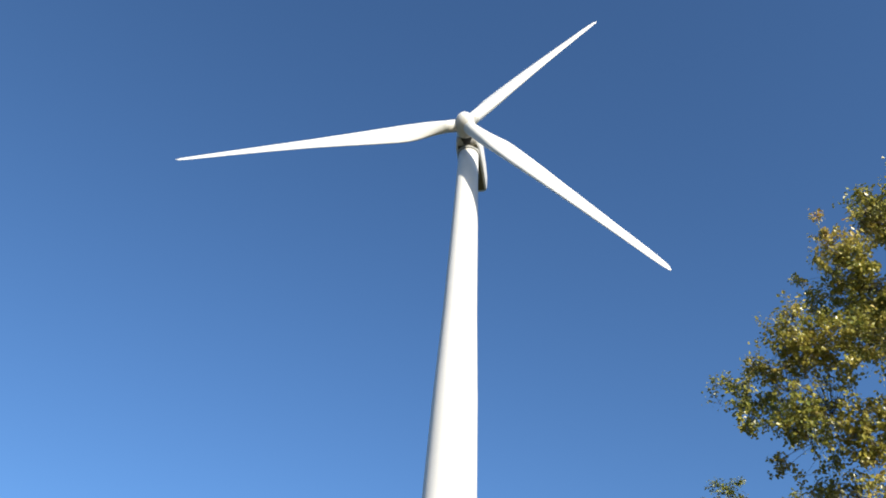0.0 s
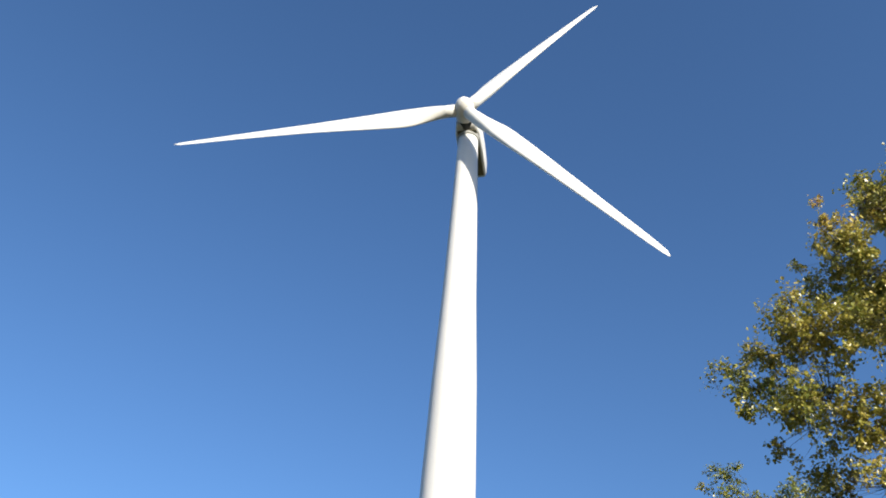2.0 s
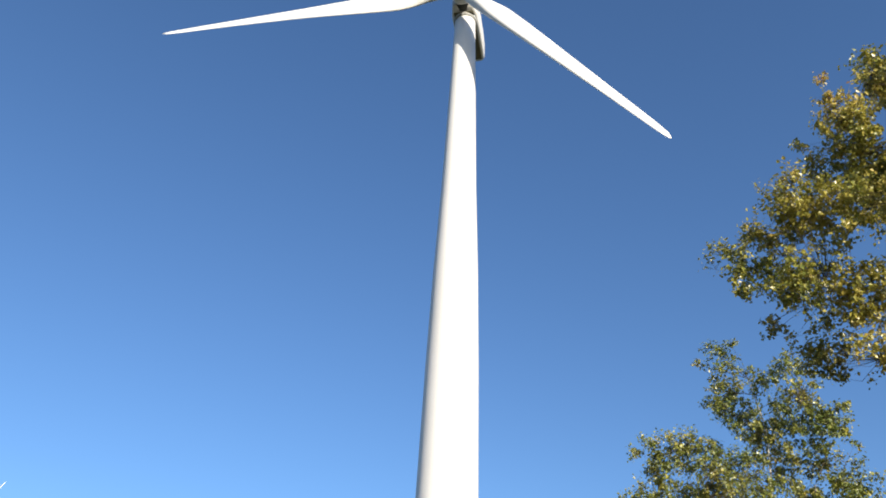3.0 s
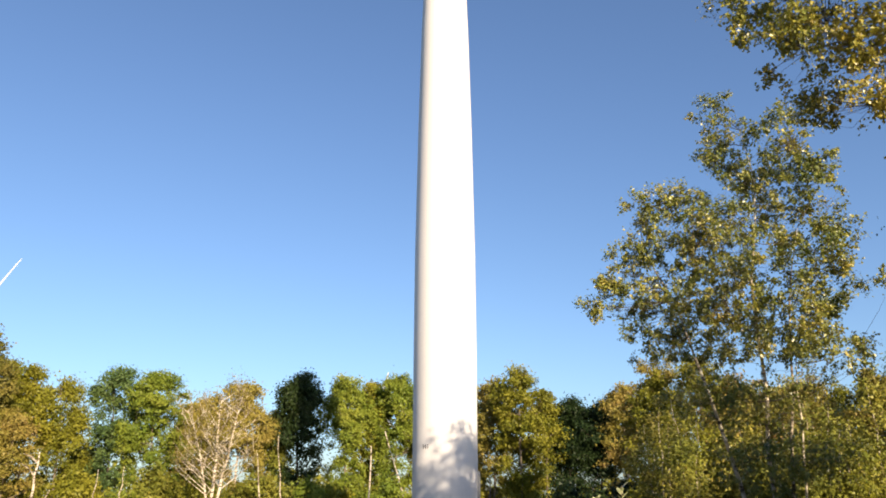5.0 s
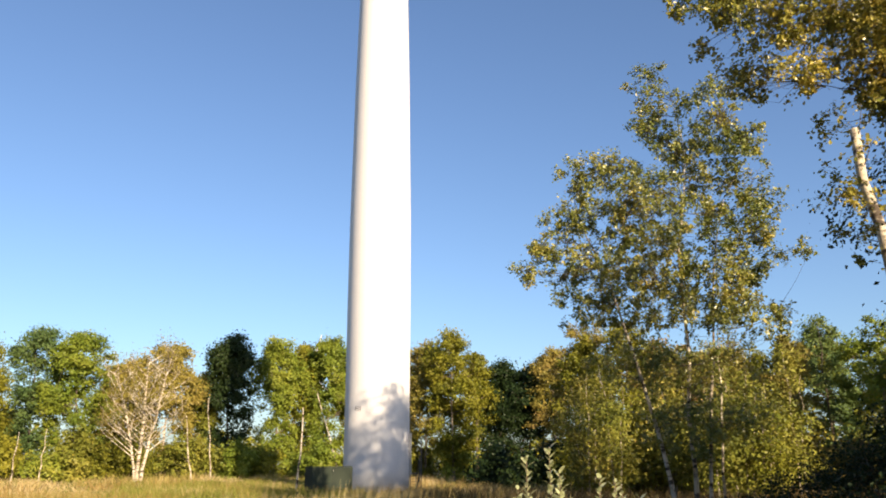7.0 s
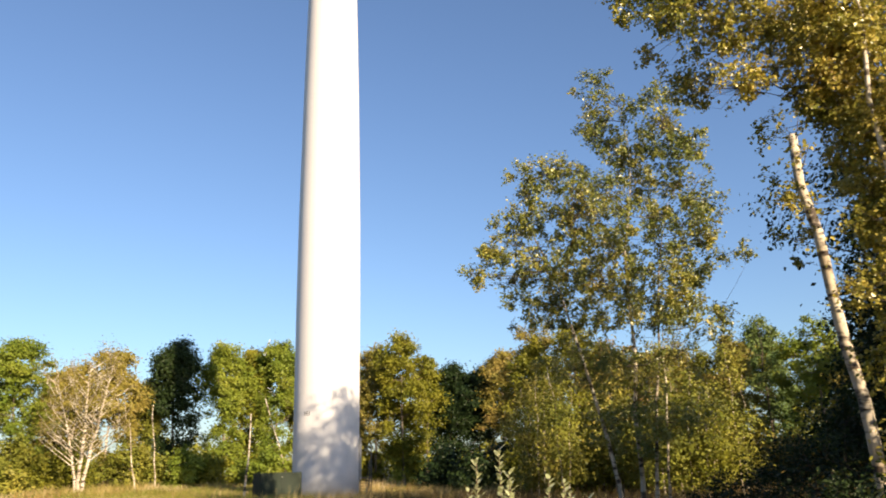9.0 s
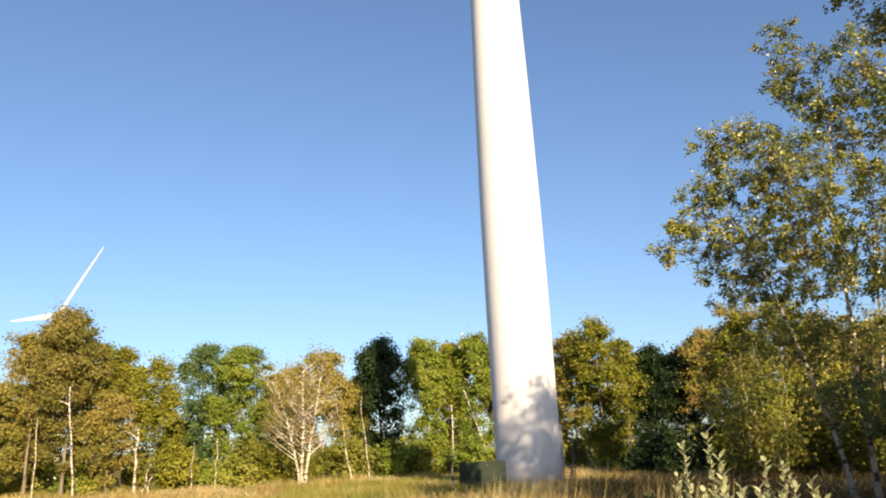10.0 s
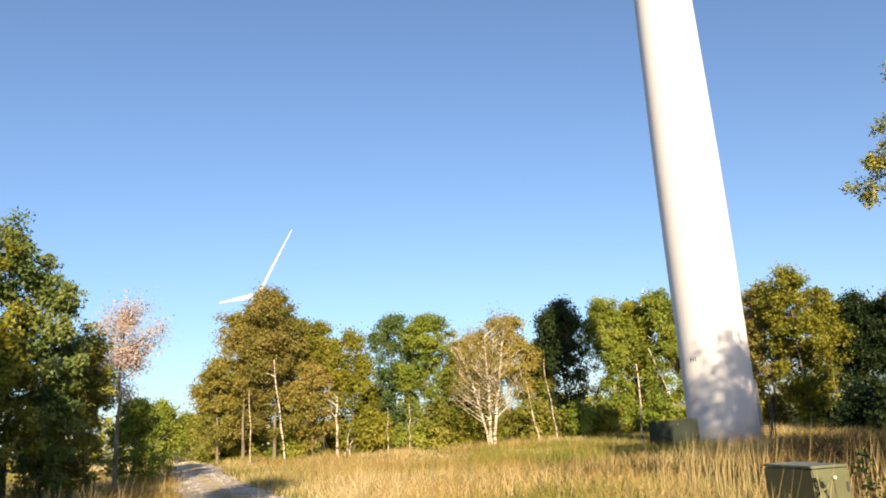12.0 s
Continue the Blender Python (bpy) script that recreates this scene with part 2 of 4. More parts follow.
def leaf_mesh(name, centres, size, mat, rng, droop=0.3, aspect=0.62, full=False, facing=None, far=False):
    """Small folded leaves at the centres (n x 3): a quad each, or six-cornered where they stand near. facing: the way their blades turn."""
    n = len(centres)
    d = rng.normal(size=(n, 3))
    d[:, 2] -= droop
    o = rng.normal(size=(n, 3))
    if facing is None:
        o[:, 2] += 0.6
    else:
        o = o * 0.5 + facing / (np.linalg.norm(facing, axis=1)[:, None] + 1e-6) * 0.6
        o[:, 2] += 0.12
        o /= np.linalg.norm(o, axis=1)[:, None]
        d -= o * np.sum(d * o, axis=1)[:, None] * 0.85
    d /= np.linalg.norm(d, axis=1)[:, None]
    side = np.cross(d, o)
    side /= np.linalg.norm(side, axis=1)[:, None] + 1e-9
    up = np.cross(side, d)
    s = size * rng.uniform(0.55, 1.35, (n, 1))
    w = s * aspect * rng.uniform(0.7, 1.2, (n, 1)) * 0.5
    if full:
        a, b = centres + d * s * 0.28 + up * s * 0.09, centres + d * s * 0.66 + up * s * 0.09
        rows = [centres, a + side * w, b + side * w * 0.85, centres + d * s, b - side * w * 0.85, a - side * w]
    elif far:       # three corners do for a leaf far off
        rows = [centres + side * w, centres + d * s, centres - side * w]
    else:
        mid = centres + d * s * rng.uniform(0.35, 0.6, (n, 1)) + up * s * 0.1
        rows = [centres, mid + side * w, centres + d * s, mid - side * w]
    k = len(rows)
    v = np.stack(rows, 1).reshape(-1, 3)
    f = np.arange(k * n).reshape(-1, k)
    return mesh_of(name, v.tolist(), f.tolist(), mat)


def along(profile, z):
    return float(np.interp(z, [p[0] for p in profile], [p[1] for p in profile]))


def polar(az_deg, dist):
    return dist * math.sin(radians(az_deg)), dist * math.cos(radians(az_deg))


def ground_z(x, y):
    """The meadow lies level and rises gently towards the woods, most on the track's side."""
    d, az = np.hypot(x, y), np.degrees(np.arctan2(x, y))
    u = np.clip((d - 53) / 22, 0, 1)
    rise = 0.25 + 0.42 * np.clip((6 - az) / 14, 0, 1)
    return u * u * (3 - 2 * u) * rise * np.clip((95 - np.abs(az)) / 30, 0, 1)


def tree(name, label, at, height, stems, profile, clumps, leaves, spread, leaf, leaf_mat, bark_mat, seed, limb=0.35, offset=(0, 0), sides=6, hollow=0.55, category="tree", group="", limb_count=7, full=False, aspect=0.66, lobes=None, turn=0.0, scale=(1, 1), limb_mat=None, sprigs=0, taper=0.88, far=False):
    """A tree: stems [(foot x, foot y, lean x, lean y, height, radius)], a crown within profile [(height fraction, radius)]."""
    rng = np.random.default_rng(seed)
    root = thing(name, label, category, pose(at[0], at[1], ground_z(*at), 0, 0, turn) @ Matrix.Diagonal((scale[0], scale[0], scale[1], 1)), group)
    limb_mat = limb_mat or B_DARK
    paths = []
    for fx, fy, lx, ly, h, r in stems:
        n = 9
        wob = rng.normal(size=(n, 2)) * 0.035 * h * 0.35
        wob[0] = 0
        pts, rad = [], []
        for i in range(n):
            q = i / (n - 1)
            c = q ** 1.4
            pts.append((fx + lx * c + wob[i, 0] * q, fy + ly * c + wob[i, 1] * q, h * q - (0.1 if i == 0 else 0)))
            rad.append(r * (1.25 if i == 0 else 1.0) * (1 - taper * q) + 0.004)
        wood = Soup()
        wood.tube(pts, rad, sides + 2)
        part("trunk" if len(stems) == 1 else "stem", wood.mesh("trunk", bark_mat), None, root)
        paths.append(np.array(pts))
    z0, z1 = profile[0][0] * height, profile[-1][0] * height
    zs = np.linspace(z0, z1, 60)
    wts = np.array([along(profile, z / height) + 0.05 for z in zs]) ** 1.5
    cz = rng.choice(zs, clumps, p=wts / wts.sum()) + rng.uniform(-0.2, 0.2, clumps)
    ang = rng.uniform(0, 2 * math.pi, clumps)
    lump = 1 + 0.22 * np.sin(ang * 3 + seed) + 0.16 * np.sin(cz / height * 17 + ang * 2 + seed * 1.7)
    rr = np.array([along(profile, z / height) for z in cz]) * (rng.uniform(0, 1, clumps) ** hollow) * lump
    q = np.clip(cz / height, 0, 1) ** 1.4
    main = stems[0]
    cen = np.stack([main[0] + main[2] * q + offset[0] + rr * np.cos(ang), main[1] + main[3] * q + offset[1] + rr * np.sin(ang), cz], 1)
    heart = np.stack([cen[:, 0] * 0.4, cen[:, 1] * 0.4, cz - 0.5], 1)
    if lobes:       # a crown of several masses: (x, y, z, rx, ry, rz, share)
        share = np.array([b[6] for b in lobes], float)
        pick = rng.choice(len(lobes), clumps, p=share / share.sum())
        u = rng.normal(size=(clumps, 3))
        u /= np.linalg.norm(u, axis=1)[:, None]
        u *= rng.uniform(0.05, 1, (clumps, 1)) ** 0.45
        table = np.array([b[:6] for b in lobes], float)[pick]
        cen = table[:, :3] + u * table[:, 3:] + rng.normal(size=(clumps, 3)) * 0.10
        cz, rr = cen[:, 2], np.hypot(cen[:, 0], cen[:, 1])
        heart = table[:, :3] - np.array([0, 0, 0.3])
    # main limbs reach for the outer clumps; twigs leave the nearest wood below them
    dots = [np.stack([np.interp(np.linspace(0.12, 1, 24) * p[-1, 2], p[:, 2], p[:, k]) for k in range(3)], 1) for p in paths]
    if sprigs:      # limbs fork from the wood that stands nearest, from the stem outwards
        order = rng.choice(clumps, min(limb_count, clumps), replace=False)
        order = order[np.argsort(np.min([np.linalg.norm(cen[order][:, None] - g[None], axis=2).min(1) for g in dots], axis=0))]
    else:
        order = np.argsort(-(rr + rng.uniform(0, 0.5, clumps) * rr.max()))[: min(limb_count, clumps)]
    for i in order:
        e = cen[i]
        if sprigs:
            grown = np.concatenate(dots)
            gap = np.linalg.norm(grown - e, axis=1) + np.where(grown[:, 2] > e[2] - 0.1, 2.0, 0.0)
            s = grown[int(np.argmin(gap))]
        else:
            p = paths[int(np.argmin([abs(np.interp(cz[i] * 0.7, w[:, 2], w[:, 0]) - cen[i, 0]) for w in paths]))]
            h = np.clip(cz[i] - 0.25 - rr[i] * rng.uniform(0.2, 0.6), 0.16 * height, p[-1, 2] * 0.96)
            s = np.array([np.interp(h, p[:, 2], p[:, k]) for k in range(3)])
        span = float(np.linalg.norm(e - s)) if sprigs else rr[i]
        ctrl = s * 0.5 + e * 0.5 + np.array([0, 0, -0.10 * span]) + rng.normal(size=3) * 0.07 * span
        us = np.linspace(0, 1, 8)
        pts = [s * (1 - u) ** 2 + ctrl * 2 * u * (1 - u) + e * u * u + rng.normal(size=3) * 0.012 * span * (0 < u < 1) for u in us]
        r0 = limb * 0.035 * (0.6 + span * 0.3)
        so = Soup()
        so.tube(pts, [r0 * (1 - 0.86 * u) + 0.002 for u in us], 5)
        part("limb", so.mesh("limb", limb_mat), None, root)
        dots.append(np.array(pts[2:]))
    dots = np.concatenate(dots)
    twig = Soup()
    for i in range(clumps):
        gap = np.linalg.norm(dots - cen[i], axis=1) + np.where(dots[:, 2] > cen[i, 2] + 0.15, 3.0, 0.0)
        s = dots[int(np.argmin(gap))]
        m = s * 0.45 + cen[i] * 0.55 + rng.normal(size=3) * 0.05
        r0 = limb * 0.016
        twig.tube((s, m, cen[i]), (r0, r0 * 0.7, r0 * 0.3), 3)
    tagged(part("twigwork", twig.mesh("twigwork", limb_mat), None, root), kind="stuff")
    per = rng.poisson(leaves, clumps).clip(3)
    idx = np.repeat(np.arange(clumps), per)
    size = spread * rng.uniform(0.55, 1.35, clumps)
    if sprigs:      # leaves sit in small bunches along short shoots
        way = rng.normal(size=(clumps, sprigs, 3)) + (cen - heart)[:, None, :] * 0.6 + np.array([0, 0, 0.25])
        way /= np.linalg.norm(way, axis=2)[:, :, None]
        which = rng.integers(0, sprigs, len(idx))
        u = rng.uniform(0.15, 1.0, (len(idx), 1))
        pos = cen[idx] + way[idx, which] * u * size[idx][:, None] * 1.7 + rng.normal(size=(len(idx), 3)) * size[idx][:, None] * 0.26
        shoots = Soup()
        for i in range(clumps):
            for k in range(sprigs):
                shoots.tube((cen[i], cen[i] + way[i, k] * size[i] * 1.6), (limb * 0.009, limb * 0.004), 3)
        tagged(part("sprigwork", shoots.mesh("sprigwork", limb_mat), None, root), kind="stuff")
    else:
        pos = cen[idx] + rng.normal(size=(len(idx), 3)) * size[idx][:, None] * np.array([1, 1, 0.75])
    pos[:, 2] = np.maximum(pos[:, 2], 0.15)
    part("crown", leaf_mesh("crown", pos, leaf, leaf_mat, rng, 0.3, aspect, full, pos - heart[idx], far), None, root)
    return root

# ---- ground, track, distance ----


def build_ground():
    rings = [0, 3, 6, 10, 15, 21, 28, 36, 45, 53, 57, 61, 65, 69, 73, 78, 90, 130, 200, 320, 520, 900, 1600, 2600]
    sides = 180
    v, f = [(0, 0, 0)], []
    for r in rings[1:]:
        for k in range(sides):
            a = 2 * math.pi * k / sides
            v.append((r * math.cos(a), r * math.sin(a), float(ground_z(r * math.cos(a), r * math.sin(a)))))
    for k in range(sides):
        f.append((0, 1 + k, 1 + (k + 1) % sides))
    for i in range(len(rings) - 2):
        s, t = 1 + i * sides, 1 + (i + 1) * sides
        for k in range(sides):
            f.append((s + k, t + k, t + (k + 1) % sides, s + (k + 1) % sides))
    tagged(new("ground", mesh_of("ground", v, f, GROUND)), "meadow soil with dry matted grass", "ground", kind="structure")


TRACK = ((12, -16), (4.5, -3.5), (-4.5, 8.5), (-13, 20), (-22, 31.5), (-34, 47), (-46, 62), (-57, 78), (-66, 95), (-70, 120))


def track_point(q):
    """A point of the track's middle line and its direction, q from 0 to 1."""
    x = q * (len(TRACK) - 1)
    i = min(int(x), len(TRACK) - 2)
    u = x - i
    p = [Vector(TRACK[max(0, min(len(TRACK) - 1, i + k))]) for k in (-1, 0, 1, 2)]
    a = 0.5 * ((2 * p[1]) + (p[2] - p[0]) * u + (2 * p[0] - 5 * p[1] + 4 * p[2] - p[3]) * u * u + (3 * p[1] - p[0] - 3 * p[2] + p[3]) * u ** 3)
    return a


def build_track():
    n, across = 120, 9
    v, f = [], []
    mid = [track_point(i / n) for i in range(n + 1)]
    for i, p in enumerate(mid):
        d = (mid[min(i + 1, n)] - mid[max(i - 1, 0)]).normalized()
        s = Vector((d.y, -d.x))
        wide = 2.0 + 0.22 * math.sin(i * 0.9) + 0.13 * math.sin(i * 2.3)
        for k in range(across):
            o = (k / (across - 1) * 2 - 1)
            rut = -0.05 * math.exp(-((abs(o) - 0.5) / 0.17) ** 2) + 0.075 - 0.055 * o ** 4
            q = p + s * o * wide
            v.append((q.x, q.y, float(ground_z(q.x, q.y)) + (rut if 0 < k < across - 1 else -0.02)))
    for i in range(n):
        for k in range(across - 1):
            a = i * across + k
            f.append((a, a + 1, a + 1 + across, a + across))
    tagged(new("track", mesh_of("track", v, f, GRAVEL, True)), "pale gravel farm track with two wheel ruts", "road", kind="structure")
    return mid


build_ground()
MID = np.array([tuple(p) for p in build_track()])

# ---- wind turbines ----
TOWER_PROFILE = ((2.10, 0.0), (2.085, 6.0), (2.10, 12.0), (2.08, 18.0), (1.94, 28.0), (1.77, 36.0), (1.47, 45.0), (1.29, 53.5), (1.02, 66.4))


def airfoil(chord, thick, round_root, n=18):
    """A closed section: leading edge at +x, thickness along y."""
    pts = []
    for k in range(n):
        w = 2 * math.pi * k / n
        c = (1 + math.cos(w)) / 2
        x = chord * (c - 0.68)
        half = thick * 0.5 * 2.6 * (0.2969 * math.sqrt(1 - c + 1e-6) - 0.126 * (1 - c) - 0.3516 * (1 - c) ** 2 + 0.2843 * (1 - c) ** 3 - 0.1036 * (1 - c) ** 4) / 0.26
        y = (half + thick * 0.04) * (1 if math.sin(w) >= 0 else -1) if 0 < k < n and k != n // 2 else 0
        cx, cy = 0.5 * chord * math.cos(w), 0.5 * thick * math.sin(w)
        pts.append((x * (1 - round_root) + cx * round_root, y * (1 - round_root) + cy * round_root))
    return pts


def eased(q, at, values):
    """Reads a table with its corners rounded off."""
    return float(np.mean([np.interp(q + d, at, values) for d in np.linspace(-0.035, 0.035, 9) * min(1.0, q * 12, (1 - q) * 12)]))


def blade_bm(length, rings=44, n=18):
    bm = bmesh.new()
    rows = []
    for i in range(rings + 1):
        q = (i / rings) ** 0.9
        z = 0.9 + (length - 0.9) * q
        chord = eased(q, [0, 0.04, 0.09, 0.16, 0.28, 0.5, 0.75, 0.93, 0.985, 1.0], [1.25, 1.28, 2.0, 2.75, 2.42, 1.66, 1.04, 0.68, 0.46, 0.10])
        thick = float(np.interp(q, [0, 0.05, 0.12, 0.20, 0.3, 0.5, 0.75, 1.0], [1.35, 1.3, 1.1, 0.8, 0.56, 0.33, 0.18, 0.03]))
        rr = float(np.interp(q, [0, 0.03, 0.13], [1, 0.95, 0]))
        tw = radians(float(np.interp(q, [0, 0.2, 0.5, 1.0], [16, 13, 6, 1])))
        back = 0.3 * q ** 2.2
        row = []
        for x, y in airfoil(chord, thick, rr, n):
            row.append(bm.verts.new((x * math.cos(tw) + y * math.sin(tw), -x * math.sin(tw) + y * math.cos(tw) + back, z)))
        rows.append(row)
    for a, b in zip(rows, rows[1:]):
        for k in range(n):
            bm.faces.new((a[k], a[(k + 1) % n], b[(k + 1) % n], b[k]))
    bm.faces.new(rows[0][::-1])
    bm.faces.new(rows[-1])
    bmesh.ops.recalc_face_normals(bm, faces=bm.faces[:])
    return bm


def nacelle_bm():
    """A long housing with rounded shoulders, tapering to the tail."""
    bm = bmesh.new()
    rows = []
    for y, w, zb, zt in ((-1.75, 0.95, 0.45, 2.35), (-1.45, 1.12, 0.18, 2.62), (-0.4, 1.32, 0.05, 2.85), (1.6, 1.36, 0.02, 2.9), (3.6, 1.33, 0.05, 2.85), (5.3, 1.25, 0.14, 2.75), (5.65, 1.12, 0.28, 2.6)):
        row = []
        for k in range(28):
            a = 2 * math.pi * k / 28
            c, s = math.cos(a), math.sin(a)
            p = 0.26
            row.append(bm.verts.new((w * math.copysign(abs(c) ** p, c), y, (zb + zt) / 2 + (zt - zb) / 2 * math.copysign(abs(s) ** p, s))))
        rows.append(row)
    for a, b in zip(rows, rows[1:]):
        for k in range(28):
            bm.faces.new((a[k], a[(k + 1) % 28], b[(k + 1) % 28], b[k]))
    bm.faces.new(rows[0])
    bm.faces.new(rows[-1][::-1])
    bmesh.ops.recalc_face_normals(bm, faces=bm.faces[:])
    return bm


HUB_OUT, HUB_UP, ROTOR_TILT = 2.95, 0.58, 11.4


def turbine(label, x, y, yaw, phase, near=False):
    root = thing("wind_turbine", label, "wind turbine", pose(x, y, 0, 0, 0, yaw), "wind turbines")
    prof = []
    for (r0, z0), (r1, z1) in zip(TOWER_PROFILE, TOWER_PROFILE[1:]):
        for k in range(4):
            prof.append((r0 + (r1 - r0) * k / 4, z0 + (z1 - z0) * k / 4))
    prof.append(TOWER_PROFILE[-1])
    tower = part("tower", lathe(prof, 64 if near else 24), WHITE, root, "white painted tubular steel tower", smooth=True)
    part("nacelle", nacelle_bm(), WHITE, root, "white nacelle housing", smooth=True, m=Matrix.Translation((0, 0, 66.55)))
    part("yaw_ring", lathe(((1.10, 66.2), (1.16, 66.3), (1.16, 66.62), (1.05, 66.75)), 40), JOINT, root, "dark ring under the nacelle", smooth=False)
    # Thin dark sheet added where the nacelle's underside lies in shade.
    part("shade_pan", box((2.0, 6.3, 0.10), (0, 2.0, 66.545), 0.03), PAN_SHADE, root, "olive grey sheet added for the shade under the nacelle")
    axis = Matrix.Translation((0, 0, 66.55 + HUB_UP)) @ Matrix.Rotation(radians(-ROTOR_TILT), 4, "X") @ Matrix.Translation((0, -HUB_OUT, 0))
    spin = Matrix.Rotation(radians(90), 4, "X")
    part("hub", lathe(((0.80, -1.15), (0.95, -1.0), (1.04, -0.4), (1.02, 0.25), (0.88, 0.75), (0.60, 1.15), (0.28, 1.36), (0.05, 1.42)), 36), WHITE, root, "rounded white spinner", smooth=True, m=axis @ spin)
    part("shaft_collar", lathe(((0.72, -1.9), (0.78, -1.8), (0.78, -1.1), (0.72, -1.05)), 32), STEEL, root, "dark collar behind the spinner", smooth=True, m=axis @ spin)
    first = None
    for k in range(3):
        m = axis @ Matrix.Rotation(radians(90 - phase - 120 * k), 4, "Y")
        if first is None:
            first = part("blade", blade_bm(32.0), BLADE, root, "white tapered rotor blade", smooth=True, m=m)
        else:
            part("blade", first.data, None, root, "white tapered rotor blade", m=m)
    return root, tower


main, main_tower = turbine("tall white wind turbine standing in the meadow", 0, 52, -10.7, 61.4, near=True)
fx, fy = polar(-31.5, 352)
turbine("distant white wind turbine behind russet trees", fx, fy, -22, 58)
fx, fy = polar(-4.8, 600)
turbine("far white wind turbine mostly hidden by woods", fx, fy, -15, 78)


def fittings():
    """What is fixed on the near tower: seams, marking, door."""
    back = Matrix.Rotation(radians(10.7), 4, "Z")
    part("foundation", lathe(((2.9, -0.2), (2.9, 0.12), (2.82, 0.18), (2.2, 0.2)), 48), CONCRETE, main_tower, "round concrete footing")
    cu = bpy.data.curves.new("marking", "FONT")
    cu.body, cu.size, cu.extrude, cu.align_x = "H1", 0.40, 0.004, "CENTER"
    tmp = bpy.data.objects.new("tmp", cu)
    me = bpy.data.meshes.new_from_object(tmp)
    bpy.data.objects.remove(tmp)
    bm = bmesh.new()
    bm.from_mesh(me)
    bmesh.ops.subdivide_edges(bm, edges=bm.edges[:], cuts=2)
    for v in bm.verts:          # wrap the letters round the tower
        a = radians(-90 - 35) + v.co.x / 2.09
        r = 2.094 + v.co.z
        v.co = Vector((r * math.cos(a), r * math.sin(a), 5.05 + v.co.y))
    part("marking", bm, MARK, main_tower, "black stencilled letters", m=back)
    # the door, seen nearly edge on
    door = Matrix.Rotation(radians(2), 4, "Z") @ back
    part("door", box((0.12, 0.95, 2.2), (2.08, 0, 2.4), 0.03), STEEL, main_tower, "grey steel door", m=door)
    part("door_frame", box((0.30, 1.2, 2.6), (2.04, 0, 2.45), 0.03), JOINT, main_tower, "dark door surround", m=door)


fittings()


def stairs():
    st = thing("access_stairs", "dark steel steps with rails at the tower door", "stairs", Matrix.Translation((0, 52, 0)) @ Matrix.Rotation(radians(4), 4, "Z"))
    part("landing", box((0.72, 1.0, 0.06), (2.46, 0, 1.25), 0.01), STEEL, st)
    for k in range(7):
        part("step", box((0.66, 0.27, 0.04), (2.46, 0.62 + 0.24 * k, 1.08 - 0.175 * k), 0.008), STEEL, st)
    for s in (-1, 1):
        so = Soup()
        so.tube(((2.46 + 0.34 * s, -0.48, 2.3), (2.46 + 0.34 * s, 0.5, 2.3), (2.46 + 0.34 * s, 2.2, 1.0)), (0.028,) * 3, 6)
        part("handrail", so.mesh("handrail", STEEL), None, st)
        for py, z0, z1 in ((-0.47, 0.0, 3.3 if s > 0 else 2.3), (0.48, 0.0, 2.3), (2.15, 0.0, 1.05)):
            so = Soup()
            so.tube(((2.46 + 0.34 * s, py, z0), (2.46 + 0.34 * s, py, z1)), (0.035, 0.035), 6)
            part("post", so.mesh("post", STEEL), None, st)
        so = Soup()
        so.tube(((2.46 + 0.34 * s, 0.48, 1.2), (2.46 + 0.34 * s, 2.25, -0.05)), (0.05, 0.05), 4)
        part("stringer", so.mesh("stringer", STEEL), None, st)


stairs()


def transformer(label, name, at, size, turn, mat):
    w, d, h = size
    t = thing(name, label, "cabinet", pose(at[0], at[1], 0, 0, 0, turn))
    part("plinth", box((w + 0.12, d + 0.12, 0.14), (0, 0, 0.05), 0.02), CONCRETE, t, "concrete plinth")
    part("body", box((w, d, h - 0.16), (0, 0, 0.12 + (h - 0.16) / 2), 0.015), mat, t)
    part("lid", box((w + 0.012, d + 0.012, 0.03), (0, 0, h - 0.012), 0.008, taper=(0.985, 0.985)), mat, t, "overhanging steel lid")
    for s in (-1, 1):
        dr = part("door", box((w / 2 - 0.04, 0.025, h - 0.32), (s * w / 4, -d / 2 - 0.006, h / 2 + 0.04), 0.008), mat, t)
        part("hinge", box((0.03, 0.02, 0.12), (s * (w / 2 - 0.05), -d / 2 - 0.025, h * 0.75), 0.004), STEEL, dr)
    part("lock", lathe(((0.022, 0), (0.022, 0.02), (0.012, 0.03)), 12), PALE_MARK, t, "pale round lock", m=Matrix.Translation((0.03, -d / 2 - 0.018, h * 0.86)) @ Matrix.Rotation(radians(90), 4, "X"))
    return t


bx, by = polar(-3.3, 46.5)
transformer("dark green steel transformer cabinet beside the tower", "transformer_cabinet", (bx, by), (2.3, 1.6, 1.72), 20, CABINET_DARK)
cx, cy = polar(4.9, 11.0)
corner = Matrix.Rotation(radians(25), 2) @ Vector((-0.235, -0.60))
bx, by = cx - corner.x, cy - corner.y
transformer("olive green metal utility box in tall grass", "utility_box", (bx, by), (0.48, 1.20, 1.05), 25, CABINET)

